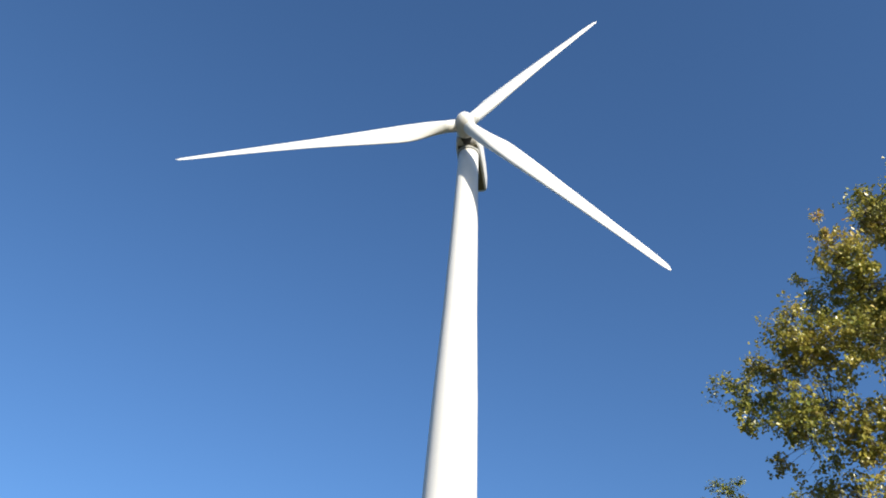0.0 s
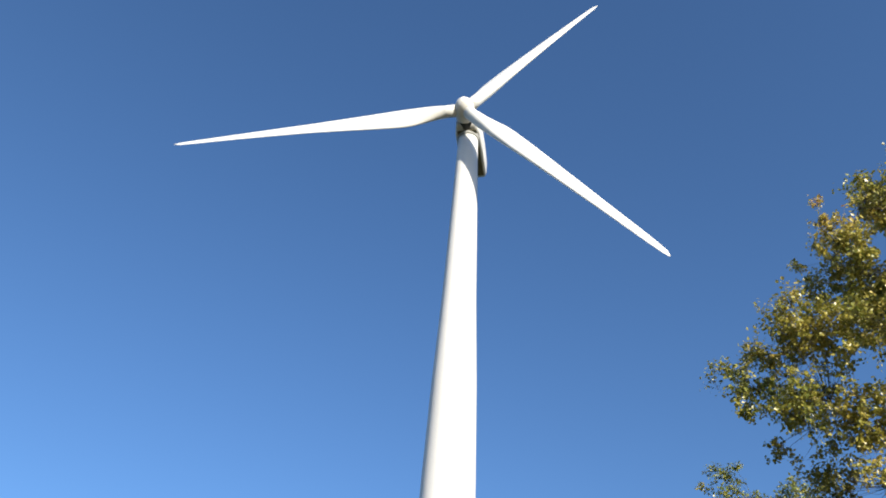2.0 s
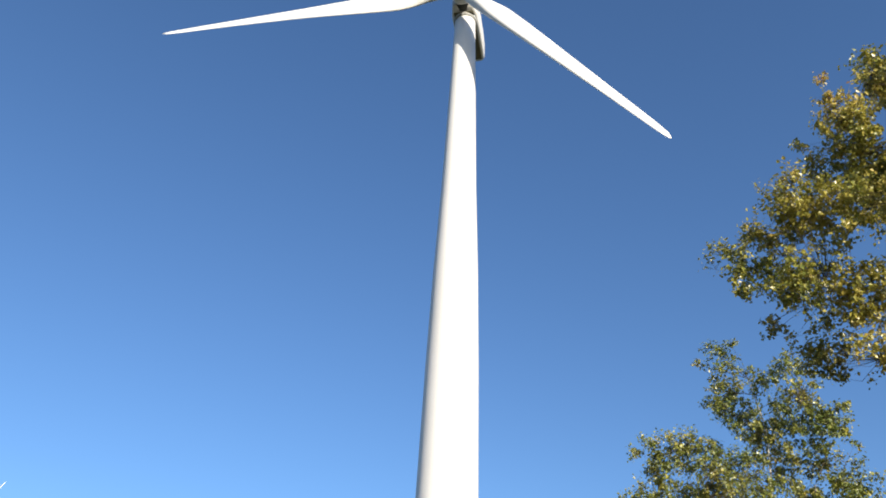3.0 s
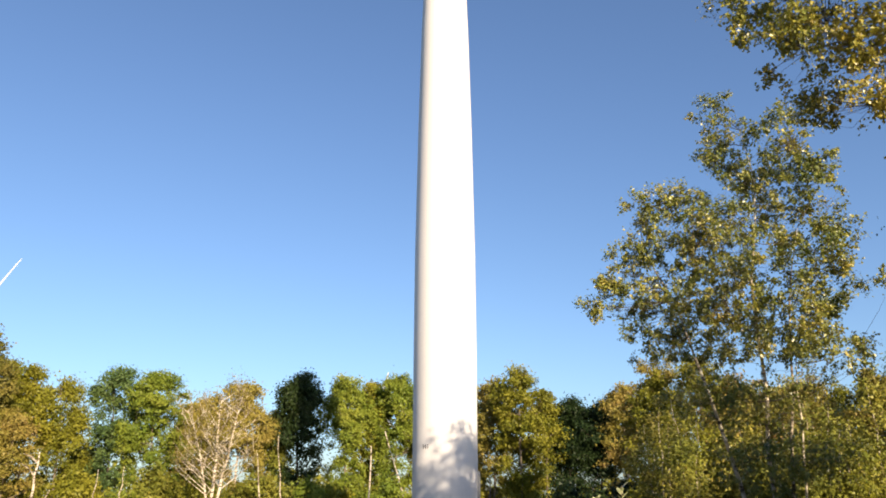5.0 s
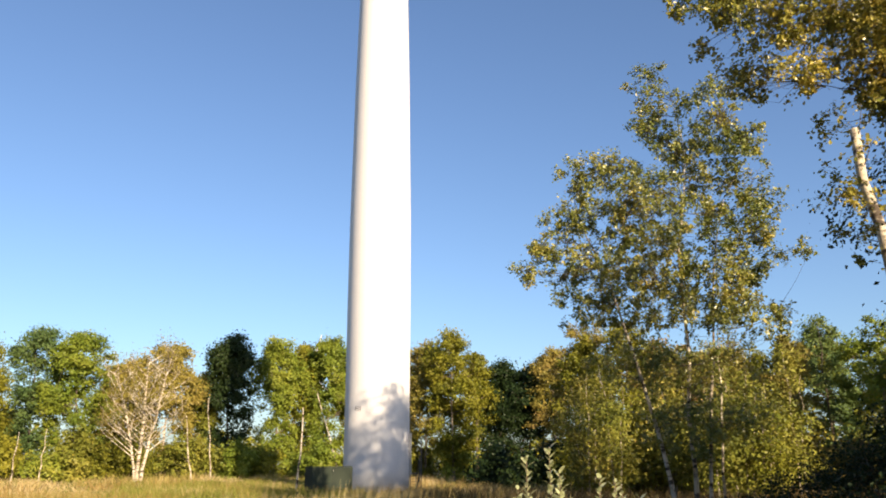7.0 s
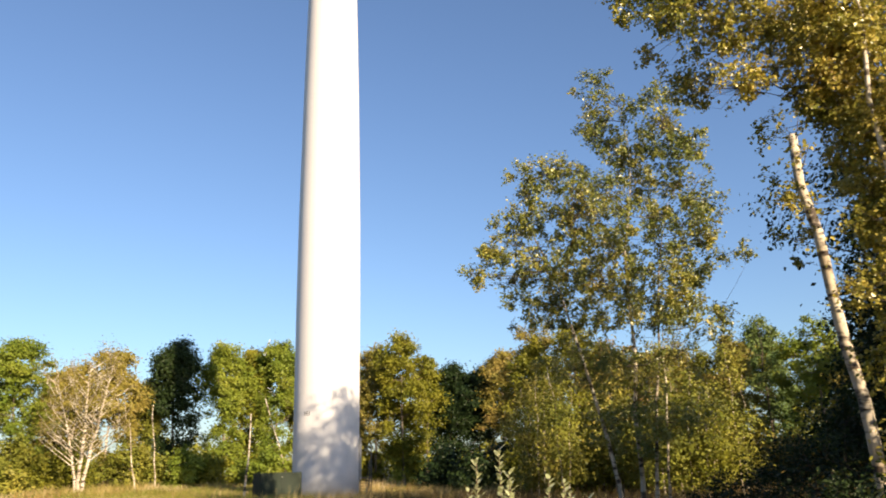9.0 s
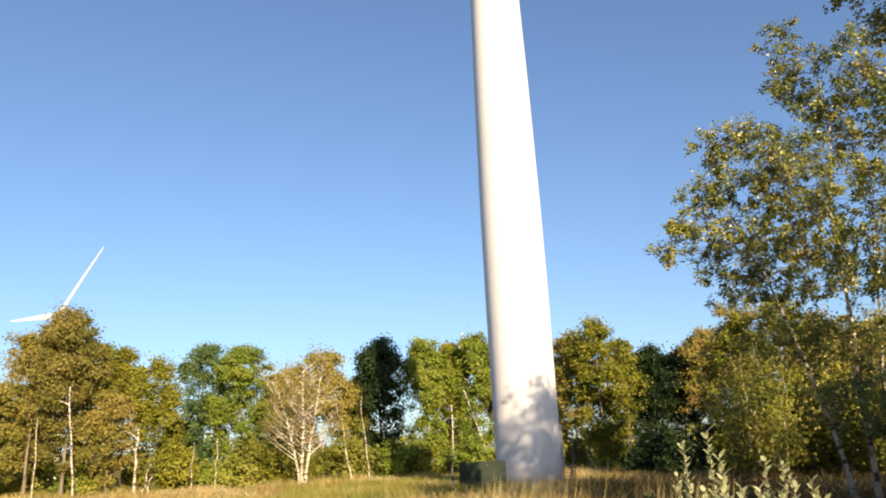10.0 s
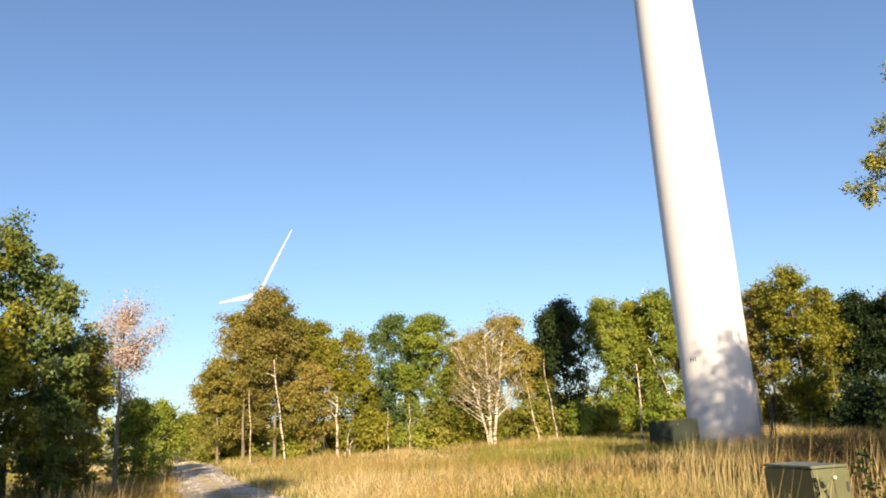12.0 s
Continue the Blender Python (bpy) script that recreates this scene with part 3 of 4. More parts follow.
# ---- woods at the back of the meadow ----
DECID = ((0.10, 0.5), (0.28, 0.85), (0.5, 1.0), (0.72, 0.95), (0.86, 0.74), (0.95, 0.45), (1.0, 0.15))
TALL = ((0.14, 0.55), (0.4, 0.88), (0.62, 1.0), (0.8, 0.92), (0.92, 0.64), (1.0, 0.22))
HIGH = ((0.45, 0.4), (0.62, 1.0), (0.85, 0.95), (1.0, 0.35))
ROUND = ((0.05, 0.7), (0.3, 1.0), (0.65, 0.9), (0.9, 0.5), (1.0, 0.15))
LOOKS = {
    "green": (L_GREEN, B_GREY, "broad green deciduous tree at the meadow edge"),
    "bright": (L_BRIGHT, B_GREY, "fresh green maple-like tree at the meadow edge"),
    "yellow": (L_YELLOW, B_GREY, "yellowing birch-like tree at the meadow edge"),
    "russet": (L_ORANGE, B_GREY, "tall tree with russet autumn crown"),
    "tan": (L_TAN, B_WHITE, "yellow-tan autumn birch behind bare stems"),
    "dark": (L_DARK_SHADE, B_DARK, "dense tree with shade put into its dark leaves"),
    "blue": (L_BLUE, B_DARK, "tall tree with deep blue-green leaves"),
    "autumn": (L_AUTUMN, B_GREY, "green tree turning yellow-brown at the top"),
    "pink": (L_PINK, B_GREY, "thin half-bare tree with dry pinkish leaves"),
}


def wood_tree(az_deg, dist, top, half, look_name, seed, prof=DECID, dens=1.0, leaf=0.20):
    x, y = polar(az_deg, dist)
    h = 1.7 + dist * math.tan(radians(top)) - float(ground_z(x, y))
    rad = dist * math.tan(radians(half * 1.22))
    lm, bk, lab = LOOKS[look_name]
    leaf = 0.14 if look_name == "pink" else leaf
    rng = random.Random(seed)
    base = prof[0][0]
    count = int(26 + rad * 12)
    clumps = int(95 * dens * max(0.8, min(1.7, rad * h / 26)))
    k = dist / 75
    lumps = []
    for q in range(count):
        z = base + (0.98 - base) * ((q + rng.random()) / count) ** 0.85
        a = q * 2.4 + rng.uniform(-0.5, 0.5)
        wide = along(prof, z) * rad
        size = rng.uniform(0.26, 0.42) * rad * (0.7 + 0.3 * wide / rad)
        u = 1.0 if rng.random() < 0.7 else rng.random()
        out = max(0.0, wide - size * 0.85) * u * rng.uniform(0.86, 1.08)
        lumps.append((out * math.cos(a), out * math.sin(a), min(z * h, h - size * 0.8), size, size, size * 0.85, size * size * (1.0 if z > 0.5 else 0.46)))
    return tree("tree", lab, (x, y), h, [(0, 0, rng.uniform(-0.6, 0.6), rng.uniform(-0.5, 0.5), h * 0.93, 0.07 + 0.005 * h)],
                [(a, b * rad) for a, b in prof], min(clumps, 330), 142, (0.62 if look_name == "pink" else 0.34) * max(0.6, min(1.1, k)), leaf * max(0.72, min(1.25, k)), lm, bk, seed, limb=0.9, sides=5, limb_mat=bk, group="trees at the meadow edge", far=True, aspect=0.85, lobes=None if look_name == "pink" else lumps)


WOODS = (
    (-33.1, 73, 9.6, 1.7, "autumn", TALL), (-31.0, 71, 10.9, 2.0, "russet", TALL), (-34.8, 74, 6.2, 1.3, "autumn", DECID), (-29.2, 74, 9.0, 1.5, "green", DECID), (-27.6, 75, 8.5, 1.6, "green", DECID),
    (-25.5, 75, 8.0, 1.35, "green", TALL), (-28.4, 70, 5.6, 1.8, "autumn", ROUND), (-31.6, 80, 9.8, 2.0, "green", DECID), (-23.9, 82, 3.9, 1.4, "green", ROUND), (-22.4, 78, 8.9, 1.45, "blue", TALL),
    (-19.9, 76, 8.7, 2.0, "bright", DECID), (-17.6, 80, 6.6, 1.6, "bright", ROUND), (-14.4, 78, 8.3, 2.3, "tan", DECID), (-17.0, 79, 6.8, 1.5, "tan", DECID), (-12.0, 80, 6.2, 1.2, "yellow", TALL),
    # The dark tree at -10.2 carries the tower's shadow in its leaf colour.
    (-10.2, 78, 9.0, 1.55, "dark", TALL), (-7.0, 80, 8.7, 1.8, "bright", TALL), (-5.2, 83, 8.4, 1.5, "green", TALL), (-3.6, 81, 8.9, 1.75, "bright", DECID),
    (-1.2, 83, 8.4, 1.8, "green", DECID), (1.2, 83, 8.2, 1.8, "green", DECID), (3.4, 76, 8.6, 1.7, "autumn", DECID), (5.4, 73, 9.5, 1.9, "green", DECID),
    # Dark leaves at 8.9 and 10.7 stand in for deep shade.
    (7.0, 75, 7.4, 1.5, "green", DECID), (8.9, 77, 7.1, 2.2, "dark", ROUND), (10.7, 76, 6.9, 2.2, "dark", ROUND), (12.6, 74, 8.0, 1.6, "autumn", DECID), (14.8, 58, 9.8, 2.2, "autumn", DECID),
    (17.6, 55, 9.6, 2.4, "green", DECID), (14.6, 56, 8.8, 1.7, "green", DECID), (20.5, 55, 8.2, 2.4, "russet", DECID), (24.0, 54, 8.0, 2.4, "autumn", DECID), (28.2, 47, 8.1, 1.7, "russet", DECID),
    (30.5, 52, 9.2, 1.3, "blue", TALL), (33.6, 46, 8.9, 2.3, "bright", DECID), (36.6, 44, 7.2, 2.6, "autumn", DECID), (40.5, 42, 9.5, 3.0, "green", DECID), (45, 40, 11, 3.4, "green", DECID), (19.0, 66, 7.8, 2.4, "green", DECID), (23.0, 65, 7.6, 2.6, "russet", DECID), (26.5, 64, 7.6, 2.4, "green", DECID), (30.5, 62, 7.8, 2.4, "green", DECID), (34.8, 58, 7.6, 2.6, "green", DECID), (38.5, 55, 8.0, 2.6, "green", DECID),
    (-41.2, 42, 10.6, 1.7, "pink", HIGH), (-42.9, 37, 8.6, 1.2, "yellow", DECID), (-45.6, 33, 13.0, 2.0, "blue", DECID), (-47.6, 33, 15.4, 2.3, "blue", DECID), (-50.5, 32, 16.4, 3.2, "green", DECID), (-43.9, 36, 7.6, 1.3, "autumn", DECID), (-54, 30, 15, 3.5, "green", DECID),
    (-59, 29, 16, 4.0, "green", DECID), (-40.2, 50, 3.9, 1.5, "bright", ROUND), (-38.3, 62, 3.4, 1.3, "bright", ROUND), (-36.4, 112, 2.6, 1.3, "green", ROUND), (-34.9, 98, 3.2, 1.7, "yellow", ROUND),
    (-33.4, 92, 4.0, 1.7, "green", ROUND), (-44.8, 35, 5.5, 2.2, "green", ROUND), (-48.5, 31, 8.0, 3.0, "green", ROUND), (-52, 30, 7.0, 3.0, "green", ROUND),
)
for i, (a, d, t, hw, lk, pf) in enumerate(WOODS):
    wood_tree(a, d, t, hw, lk, 100 + i, pf, 0.9 if lk == "pink" else 1.4 if lk == "dark" else 1.35 if lk == "russet" else 1.1)

# low growth along the edge of the wood
rng_py = random.Random(8)
for i in range(46):
    a = -34 + 80 * i / 45 + rng_py.uniform(-0.7, 0.7)
    d = (74 if a < 8 else 57 if a < 14 else 51) + rng_py.uniform(-3, 6)
    x, y = polar(a, d)
    h = rng_py.uniform(2.0, 4.6)
    rad = rng_py.uniform(1.3, 2.4)
    # From 6 to 12.5 degrees, and some past 25, dark leaves hold shade.
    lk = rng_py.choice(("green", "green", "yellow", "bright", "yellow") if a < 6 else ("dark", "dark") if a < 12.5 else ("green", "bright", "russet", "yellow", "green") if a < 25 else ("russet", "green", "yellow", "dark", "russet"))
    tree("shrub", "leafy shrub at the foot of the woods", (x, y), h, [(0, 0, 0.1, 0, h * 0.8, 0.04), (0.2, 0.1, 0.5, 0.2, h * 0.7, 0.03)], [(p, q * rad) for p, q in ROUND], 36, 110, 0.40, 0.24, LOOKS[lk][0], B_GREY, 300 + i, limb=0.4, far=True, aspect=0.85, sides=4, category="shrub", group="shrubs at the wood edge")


def far_woods():
    """Woods further off, all round, closing the horizon."""
    rng = np.random.default_rng(17)
    n = 58000
    a = rng.uniform(0, 2 * math.pi, n)
    r = rng.uniform(135, 190, n)
    top = 5.6 + 1.4 * np.sin(a * 23) + 1.2 * np.sin(a * 61 + 1) + 1.0 * np.sin(a * 143)
    z = top * rng.uniform(0.02, 1.0, n) ** 0.7
    keep = np.abs((np.degrees(a) - 127.2 + 180) % 360 - 180) > 0.6
    c = np.stack([r * np.cos(a), r * np.sin(a), z + ground_z(r * np.cos(a), r * np.sin(a))], 1)[keep]
    tagged(new("far_woods", leaf_mesh("far_woods", c, 1.15, L_GREEN, rng, far=True)), "distant mixed woods closing the horizon", "woods", kind="stuff")


far_woods()

# white birches and snags standing in front of the woods


def bare_birch():
    x, y = polar(-15.8, 67)
    root = thing("bare_birch", "white-stemmed birch with bare pale branches", "tree", Matrix.Translation((x, y, ground_z(x, y))))
    rng = np.random.default_rng(5)
    stems = ((0.0, 0.0, 0.1, 0, 9.7, 0.15), (0.25, 0.0, 1.5, 0.2, 9.6, 0.14), (-0.25, 0.05, -2.2, 0.3, 8.6, 0.10))
    limbs, tips = Soup(), []
    for sx, sy, lx, ly, h, r in stems:
        pts = [(sx + lx * (i / 8) ** 1.3 + rng.normal() * 0.06, sy + ly * i / 8, h * i / 8 - (0.1 if i == 0 else 0)) for i in range(9)]
        trunk = Soup()
        trunk.tube(pts, [r * (1 - 0.85 * i / 8) + 0.01 for i in range(9)], 8)
        part("stem", trunk.mesh("stem", B_WHITE), None, root, "white birch stem")
        p = np.array(pts)
        for k in range(24):
            q = 0.20 + 0.76 * (k + rng.uniform(0, 1)) / 24
            s = np.array([np.interp(q * h, p[:, 2], p[:, j]) for j in range(3)])
            w = rng.uniform(0, 2 * math.pi)
            ln = (1 - q * 0.6) * h * 0.42 * rng.uniform(0.7, 1.2)
            d = np.array([math.cos(w), math.sin(w) * 0.8, 0])
            m = s + d * ln * 0.52 + np.array([0, 0, ln * 0.38])
            e = s + d * ln * 0.95 + np.array([0, 0, ln * 0.72])
            so = Soup()
            so.tube((s, m, e), (0.042, 0.028, 0.010), 4)
            part("limb", so.mesh("limb", B_WHITE), None, root)
            tips.append(e)
            for j in range(4):
                u = rng.uniform(0.3, 1.0)
                b = m + (e - m) * u
                g = b + rng.normal(size=3) * 0.45 + np.array([0, 0, 0.5])
                limbs.tube((b, (b + g) / 2 + rng.normal(size=3) * 0.05, g), (0.026, 0.018, 0.008), 3)
                tips.append(g)
    tagged(part("twigwork", limbs.mesh("twigwork", B_WHITE), None, root, "pale bare twigs"), kind="stuff")
    t = np.array(tips)
    c = t[rng.integers(0, len(t), 4200)] + rng.normal(size=(4200, 3)) * 0.30
    part("crown", leaf_mesh("crown", c, 0.13, L_TAN, rng), None, root, "thin yellow leaves")


bare_birch()


def snag(name, label, az_deg, dist, top_az, top_el, r, seed, branches=2):
    x, y = polar(az_deg, dist)
    tx, ty = polar(top_az, dist)
    h = 1.7 + dist * math.tan(radians(top_el)) - float(ground_z(x, y))
    rng = np.random.default_rng(seed)
    root = thing(name, label, "tree", Matrix.Translation((x, y, ground_z(x, y))))
    so = Soup()
    pts = [((tx - x) * i / 6 + rng.normal() * 0.06 * (i > 0), (ty - y) * i / 6, h * i / 6 - (0.1 if i == 0 else 0)) for i in range(7)]
    so.tube(pts, [r * 0.55 * (1 - 0.6 * i / 6) for i in range(7)], 7)
    part("trunk", so.mesh("trunk", B_WHITE), None, root)
    for k in range(branches):
        b = Soup()
        i = int(rng.integers(2, 6))
        s = Vector(pts[i])
        w = rng.uniform(0, 2 * math.pi)
        e = s + Vector((math.copysign(rng.uniform(0.8, 1.6), math.cos(w)), rng.uniform(-0.4, 0.4), rng.uniform(-0.3, 0.9)))
        b.tube((s, s.lerp(e, 0.5) + Vector((0, 0, 0.15)), e), (r * 0.4, r * 0.28, r * 0.08), 5)
        part("branch", b.mesh("branch", B_WHITE), None, root)


snag("dead_trunk", "bleached broken dead trunk in dry grass", -26.7, 66, -26.6, 3.2, 0.22, 41, 2)
snag("dead_trunk", "leaning bleached stump in dry grass", -26.2, 66, -25.7, 0.9, 0.16, 42, 0)
snag("dead_trunk", "short leaning bleached stump", -25.9, 65.5, -25.6, 0.3, 0.15, 43, 0)
snag("birch_pole", "thin white topless birch stem", -5.5, 46, -5.2, 4.0, 0.13, 44, 0)
snag("leaning_birch", "leaning white birch stem at the wood edge", -2.4, 72, -4.3, 5.0, 0.17, 45, 0)
snag("birch_pole", "pale forked birch stem before russet trees", -30.3, 68, -30.9, 6.0, 0.16, 46, 1)
snag("birch_pole", "slender pale birch stem", -12.4, 68, -13.0, 3.4, 0.12, 47, 0)
snag("birch_pole", "slender pale birch stem", -11.2, 69, -11.7, 4.6, 0.11, 48, 0)
snag("birch_pole", "slender pale birch stem", -23.2, 69, -23.0, 2.2, 0.09, 49, 0)
snag("birch_pole", "slender pale birch stem", -21.6, 69, -21.5, 2.4, 0.09, 50, 0)
snag("birch_pole", "grey straight stem before russet trees", -32.6, 66, -32.6, 4.0, 0.10, 51, 0)

# ---- near trees on the shady side ----
ASPEN_LOBES = (      # x, y, z, radii, share of the crown
    (-0.32, 0, 12.45, 0.47, 0.5, 0.47, 3), (-0.22, 0.4, 11.51, 0.64, 0.57, 0.74, 5), (1.18, -0.4, 11.39, 0.87, 0.78, 0.68, 7), (0.65, 0.7, 10.64, 1.16, 1.04, 0.83, 9), (1.97, -0.2, 10.17, 0.65, 0.59, 0.87, 6), (-2.29, 0, 9.98, 0.75, 0.68, 0.54, 4),
    (-1.31, 0.4, 9.96, 0.84, 0.75, 0.63, 5), (-0.41, -0.4, 9.0, 1.1, 0.99, 0.77, 9), (1.37, 0.7, 9.06, 1.28, 1.15, 0.97, 12), (2.3, -0.2, 8.36, 0.53, 0.5, 0.83, 5), (-2.66, 0, 8.77, 0.75, 0.67, 0.7, 6), (-1.38, 0.4, 8.28, 1.23, 1.11, 0.88, 11),
    (0.45, -0.4, 7.44, 1.37, 1.23, 0.9, 14), (2.04, 0.7, 7.29, 0.86, 0.77, 0.84, 8), (-3.49, -0.2, 7.73, 0.58, 0.52, 0.43, 3), (-4.2, 0, 6.98, 0.42, 0.5, 0.25, 1.5), (-2.83, 0.4, 7.34, 0.92, 0.82, 0.69, 6), (-1.16, -0.4, 6.56, 1.55, 1.39, 0.73, 13),
    (0.86, 0.7, 6.36, 1.41, 1.27, 0.83, 12), (3.1, -0.2, 7.17, 0.66, 0.6, 0.22, 2), (-2.65, 0, 6.06, 0.97, 0.87, 0.49, 5), (-0.61, 0.4, 5.55, 1.72, 1.55, 0.57, 9), (1.67, -0.4, 5.47, 0.88, 0.79, 0.62, 5), (2.74, 0.7, 5.46, 0.38, 0.5, 0.56, 1.5),
    (-0.66, -0.2, 4.21, 1.95, 1.75, 0.62, 14), (0.46, 0, 2.83, 1.75, 1.58, 0.9, 13),
)
x, y = polar(21.6, 22)
tree("aspen", "young aspen with three pale stems and thinning leaves", (x, y), 13.0,
     [(0.05, 0, 0.35, 0.2, 12.0, 0.062), (-0.40, 0, -2.3, 0.1, 9.2, 0.060), (0.38, 0.2, 1.0, 0.3, 9.0, 0.050), (0.75, 0.5, 0.3, 0.3, 6.0, 0.034)],
     ((0.33, 1.4), (1.0, 0.25)), 1150, 66, 0.185, 0.078, L_NEAR, B_WHITE, 61, limb=0.42, limb_count=60, full=False, aspect=0.8, lobes=ASPEN_LOBES, turn=-21.6, sprigs=4)
BIRCH_LOBES = (
    (-3.33, -0.9, 8.34, 0.26, 0.5, 0.36, 3.6), (-2.93, -0.5, 9.02, 0.31, 0.5, 0.28, 3.6), (-2.26, -1.1, 8.99, 0.28, 0.5, 0.39, 4.5), (-1.79, -0.3, 10.16, 0.29, 0.5, 0.48, 5.39), (-1.25, -0.9, 10.23, 0.25, 0.5, 0.5, 7.8), (-0.72, -0.5, 11.06, 0.21, 0.5, 0.44, 6.5),
    (-1.88, -1.1, 8.51, 0.47, 0.5, 0.64, 10.79), (-1.39, -0.3, 9.49, 0.41, 0.5, 0.8, 15.6), (-2.5, -0.9, 7.83, 0.5, 0.5, 0.4, 7.19), (-3.0, -0.5, 7.46, 0.26, 0.5, 0.14, 1.8), (-1.9, -1.1, 7.19, 0.44, 0.5, 0.4, 7.19), (-2.48, -0.3, 6.83, 0.33, 0.5, 0.26, 3.6),
    (-1.75, -0.9, 6.65, 0.25, 0.5, 0.19, 2.7), (-0.21, -0.5, 10.47, 0.49, 0.5, 1.14, 18.2), (-0.7, -1.1, 8.21, 0.45, 0.5, 0.94, 18.2), (-1.79, 0, 6.76, 0.25, 0.5, 0.11, 0.62), (-1.28, 0.3, 7.79, 0.6, 0.54, 0.55, 14), (-0.6, -0.3, 7.11, 0.59, 0.53, 0.66, 20),
    (0.08, 0.6, 7.52, 0.53, 0.5, 0.7, 18), (-1.0, 0, 6.5, 0.35, 0.5, 0.42, 9), (-0.57, 0.3, 6.17, 0.47, 0.5, 0.66, 17), (-0.06, -0.3, 5.59, 0.42, 0.5, 0.68, 18), (-0.72, 0.6, 5.39, 0.34, 0.5, 0.49, 7), (-0.4, 0, 4.6, 0.44, 0.5, 0.68, 16),
    (-0.28, 0.3, 3.75, 0.37, 0.5, 0.59, 11), (-0.82, -0.3, 3.71, 0.19, 0.5, 0.29, 2), (-0.61, 0.6, 2.87, 0.39, 0.5, 0.44, 7), (-1.72, 0, 6.12, 0.19, 0.3, 0.08, 0.4), (-1.76, 0.3, 5.49, 0.17, 0.2, 0.19, 0.35), (-1.62, -0.3, 4.92, 0.18, 0.2, 0.11, 0.35),
    (-1.67, 0.6, 4.67, 0.11, 0.5, 0.08, 0.4), (0.78, 0, 6.68, 0.41, 0.5, 0.94, 12), (0.54, 0.3, 5.05, 0.41, 0.5, 0.98, 12),
)
x, y = polar(41.5, 11)
tree("birch", "tall white-barked birch with golden leaves", (x, y), 12.5,
     [(0.0, -0.35, -0.62, -0.3, 9.6, 0.062), (0.5, 0.5, 0.4, 0.2, 10, 0.07)],
     ((0.10, 1.4), (1.0, 0.3)), 1650, 62, 0.13, 0.056, L_NEAR2, B_WHITE, 62, limb=0.26, limb_count=60, full=False, aspect=0.8, lobes=BIRCH_LOBES, turn=-41.5, sprigs=4)
x, y = polar(36.6, 13.6)
tree("broken_birch", "leaning birch trunk with snapped top and sprouts", (x, y), 7.1,
     [(0, 0, -0.72, 0.1, 6.85, 0.10)], ((0.55, 0.10), (0.86, 0.26), (1.0, 0.30)), 26, 14, 0.10, 0.075, L_NEAR2, B_WHITE, 63, limb=0.4, hollow=0.8, limb_count=4, full=True, aspect=0.78, taper=0.32)
for i, (a, d, h, rad) in enumerate(((48, 21, 14, 2.6), (45.5, 23, 12, 2.4), (52, 22, 20.7, 3.0), (50.5, 24, 20.4, 2.6), (49, 26, 19.7, 2.6), (75, 27, 15, 3.5), (61, 14, 7.5, 2.2), (68, 16, 8.5, 2.4), (78, 15, 8, 2.4))):
    x, y = polar(a, d)
    tree("birch", "tall leafy birch in the shady grove", (x, y), h, [(0, 0, 0.4, 0.2, h * 0.94, 0.14)], [(p, q * rad) for p, q in (((0.64, 0.6), (0.75, 1.0), (0.88, 0.7), (1.0, 0.1)) if i in (3, 4) else ((0.05, 0.6), (0.3, 0.9), (0.55, 1.0), (0.8, 0.7), (1.0, 0.1)))], 100 if i in (3, 4) else 150, 36, 0.42, 0.28, L_NEAR2 if i % 2 else L_GREEN, B_WHITE, 70 + i, limb=0.6, hollow=0.55, group="grove of birches")
# Trees out of view, added to cast shade into the meadow.
for i, (a, d, h) in enumerate(((-160, 16, 11), (170, 20, 15), (-130, 9.5, 15), (175, 20, 12), (-140, 18, 10), (160, 26, 13), (-115, 22, 12), (110, 24, 13), (-90, 26, 13), (-74, 27, 13), (-76, 15, 11.5), (-66, 19, 11), (-92, 18, 12), (-117, 13, 15.5), (95, 30, 12), (135, 30, 12))):
    x, y = polar(a, d)
    tree("tree", "unseen green tree by the track, added for shade", (x, y), h, [(0, 0, 0.3, 0.2, h * 0.94, 0.2)], [(p, q * h * 0.24) for p, q in DECID], 100, 34, 0.6, 0.42, L_GREEN, B_GREY, 90 + i, limb=0.8, far=True, aspect=0.85)

# an unseen high crown, added so that its shade falls beside the track
x, y = polar(-177, 7.4)
tree("birch", "unseen tall birch, its high crown added for shade", (x, y), 17.0, [(0, 0, 0.2, 0.1, 16.2, 0.13)], ((0.72, 0.8), (0.86, 1.9), (1.0, 0.6)), 130, 60, 0.34, 0.22, L_GREEN, B_WHITE, 171, limb=0.6, group="grove of birches")
# thin sunlit saplings between the aspen and the woods
rng_thin = random.Random(12)
for i in range(24):
    a, d = 14.3 + 13.5 * i / 23 + rng_thin.uniform(-0.5, 0.5), rng_thin.uniform(38, 48)
    h = rng_thin.uniform(4.0, 7.4)
    x, y = polar(a, d)
    tree("young_birch", "slender young birch with thin yellowing leaves", (x, y), h, [(0, 0, rng_thin.uniform(-0.5, 0.5), 0.1, h * 0.95, 0.042), (0.3, 0.1, rng_thin.uniform(-0.2, 0.7), 0.1, h * 0.8, 0.035)],
         ((0.12, 0.9), (0.45, 1.25), (0.8, 0.8), (1.0, 0.2)), 46, 62, 0.30, 0.15, (L_GREEN, L_AUTUMN, L_NEAR, L_YELLOW)[i % 4], B_WHITE, 400 + i, limb=0.3, far=True, aspect=0.8, group="young birches")

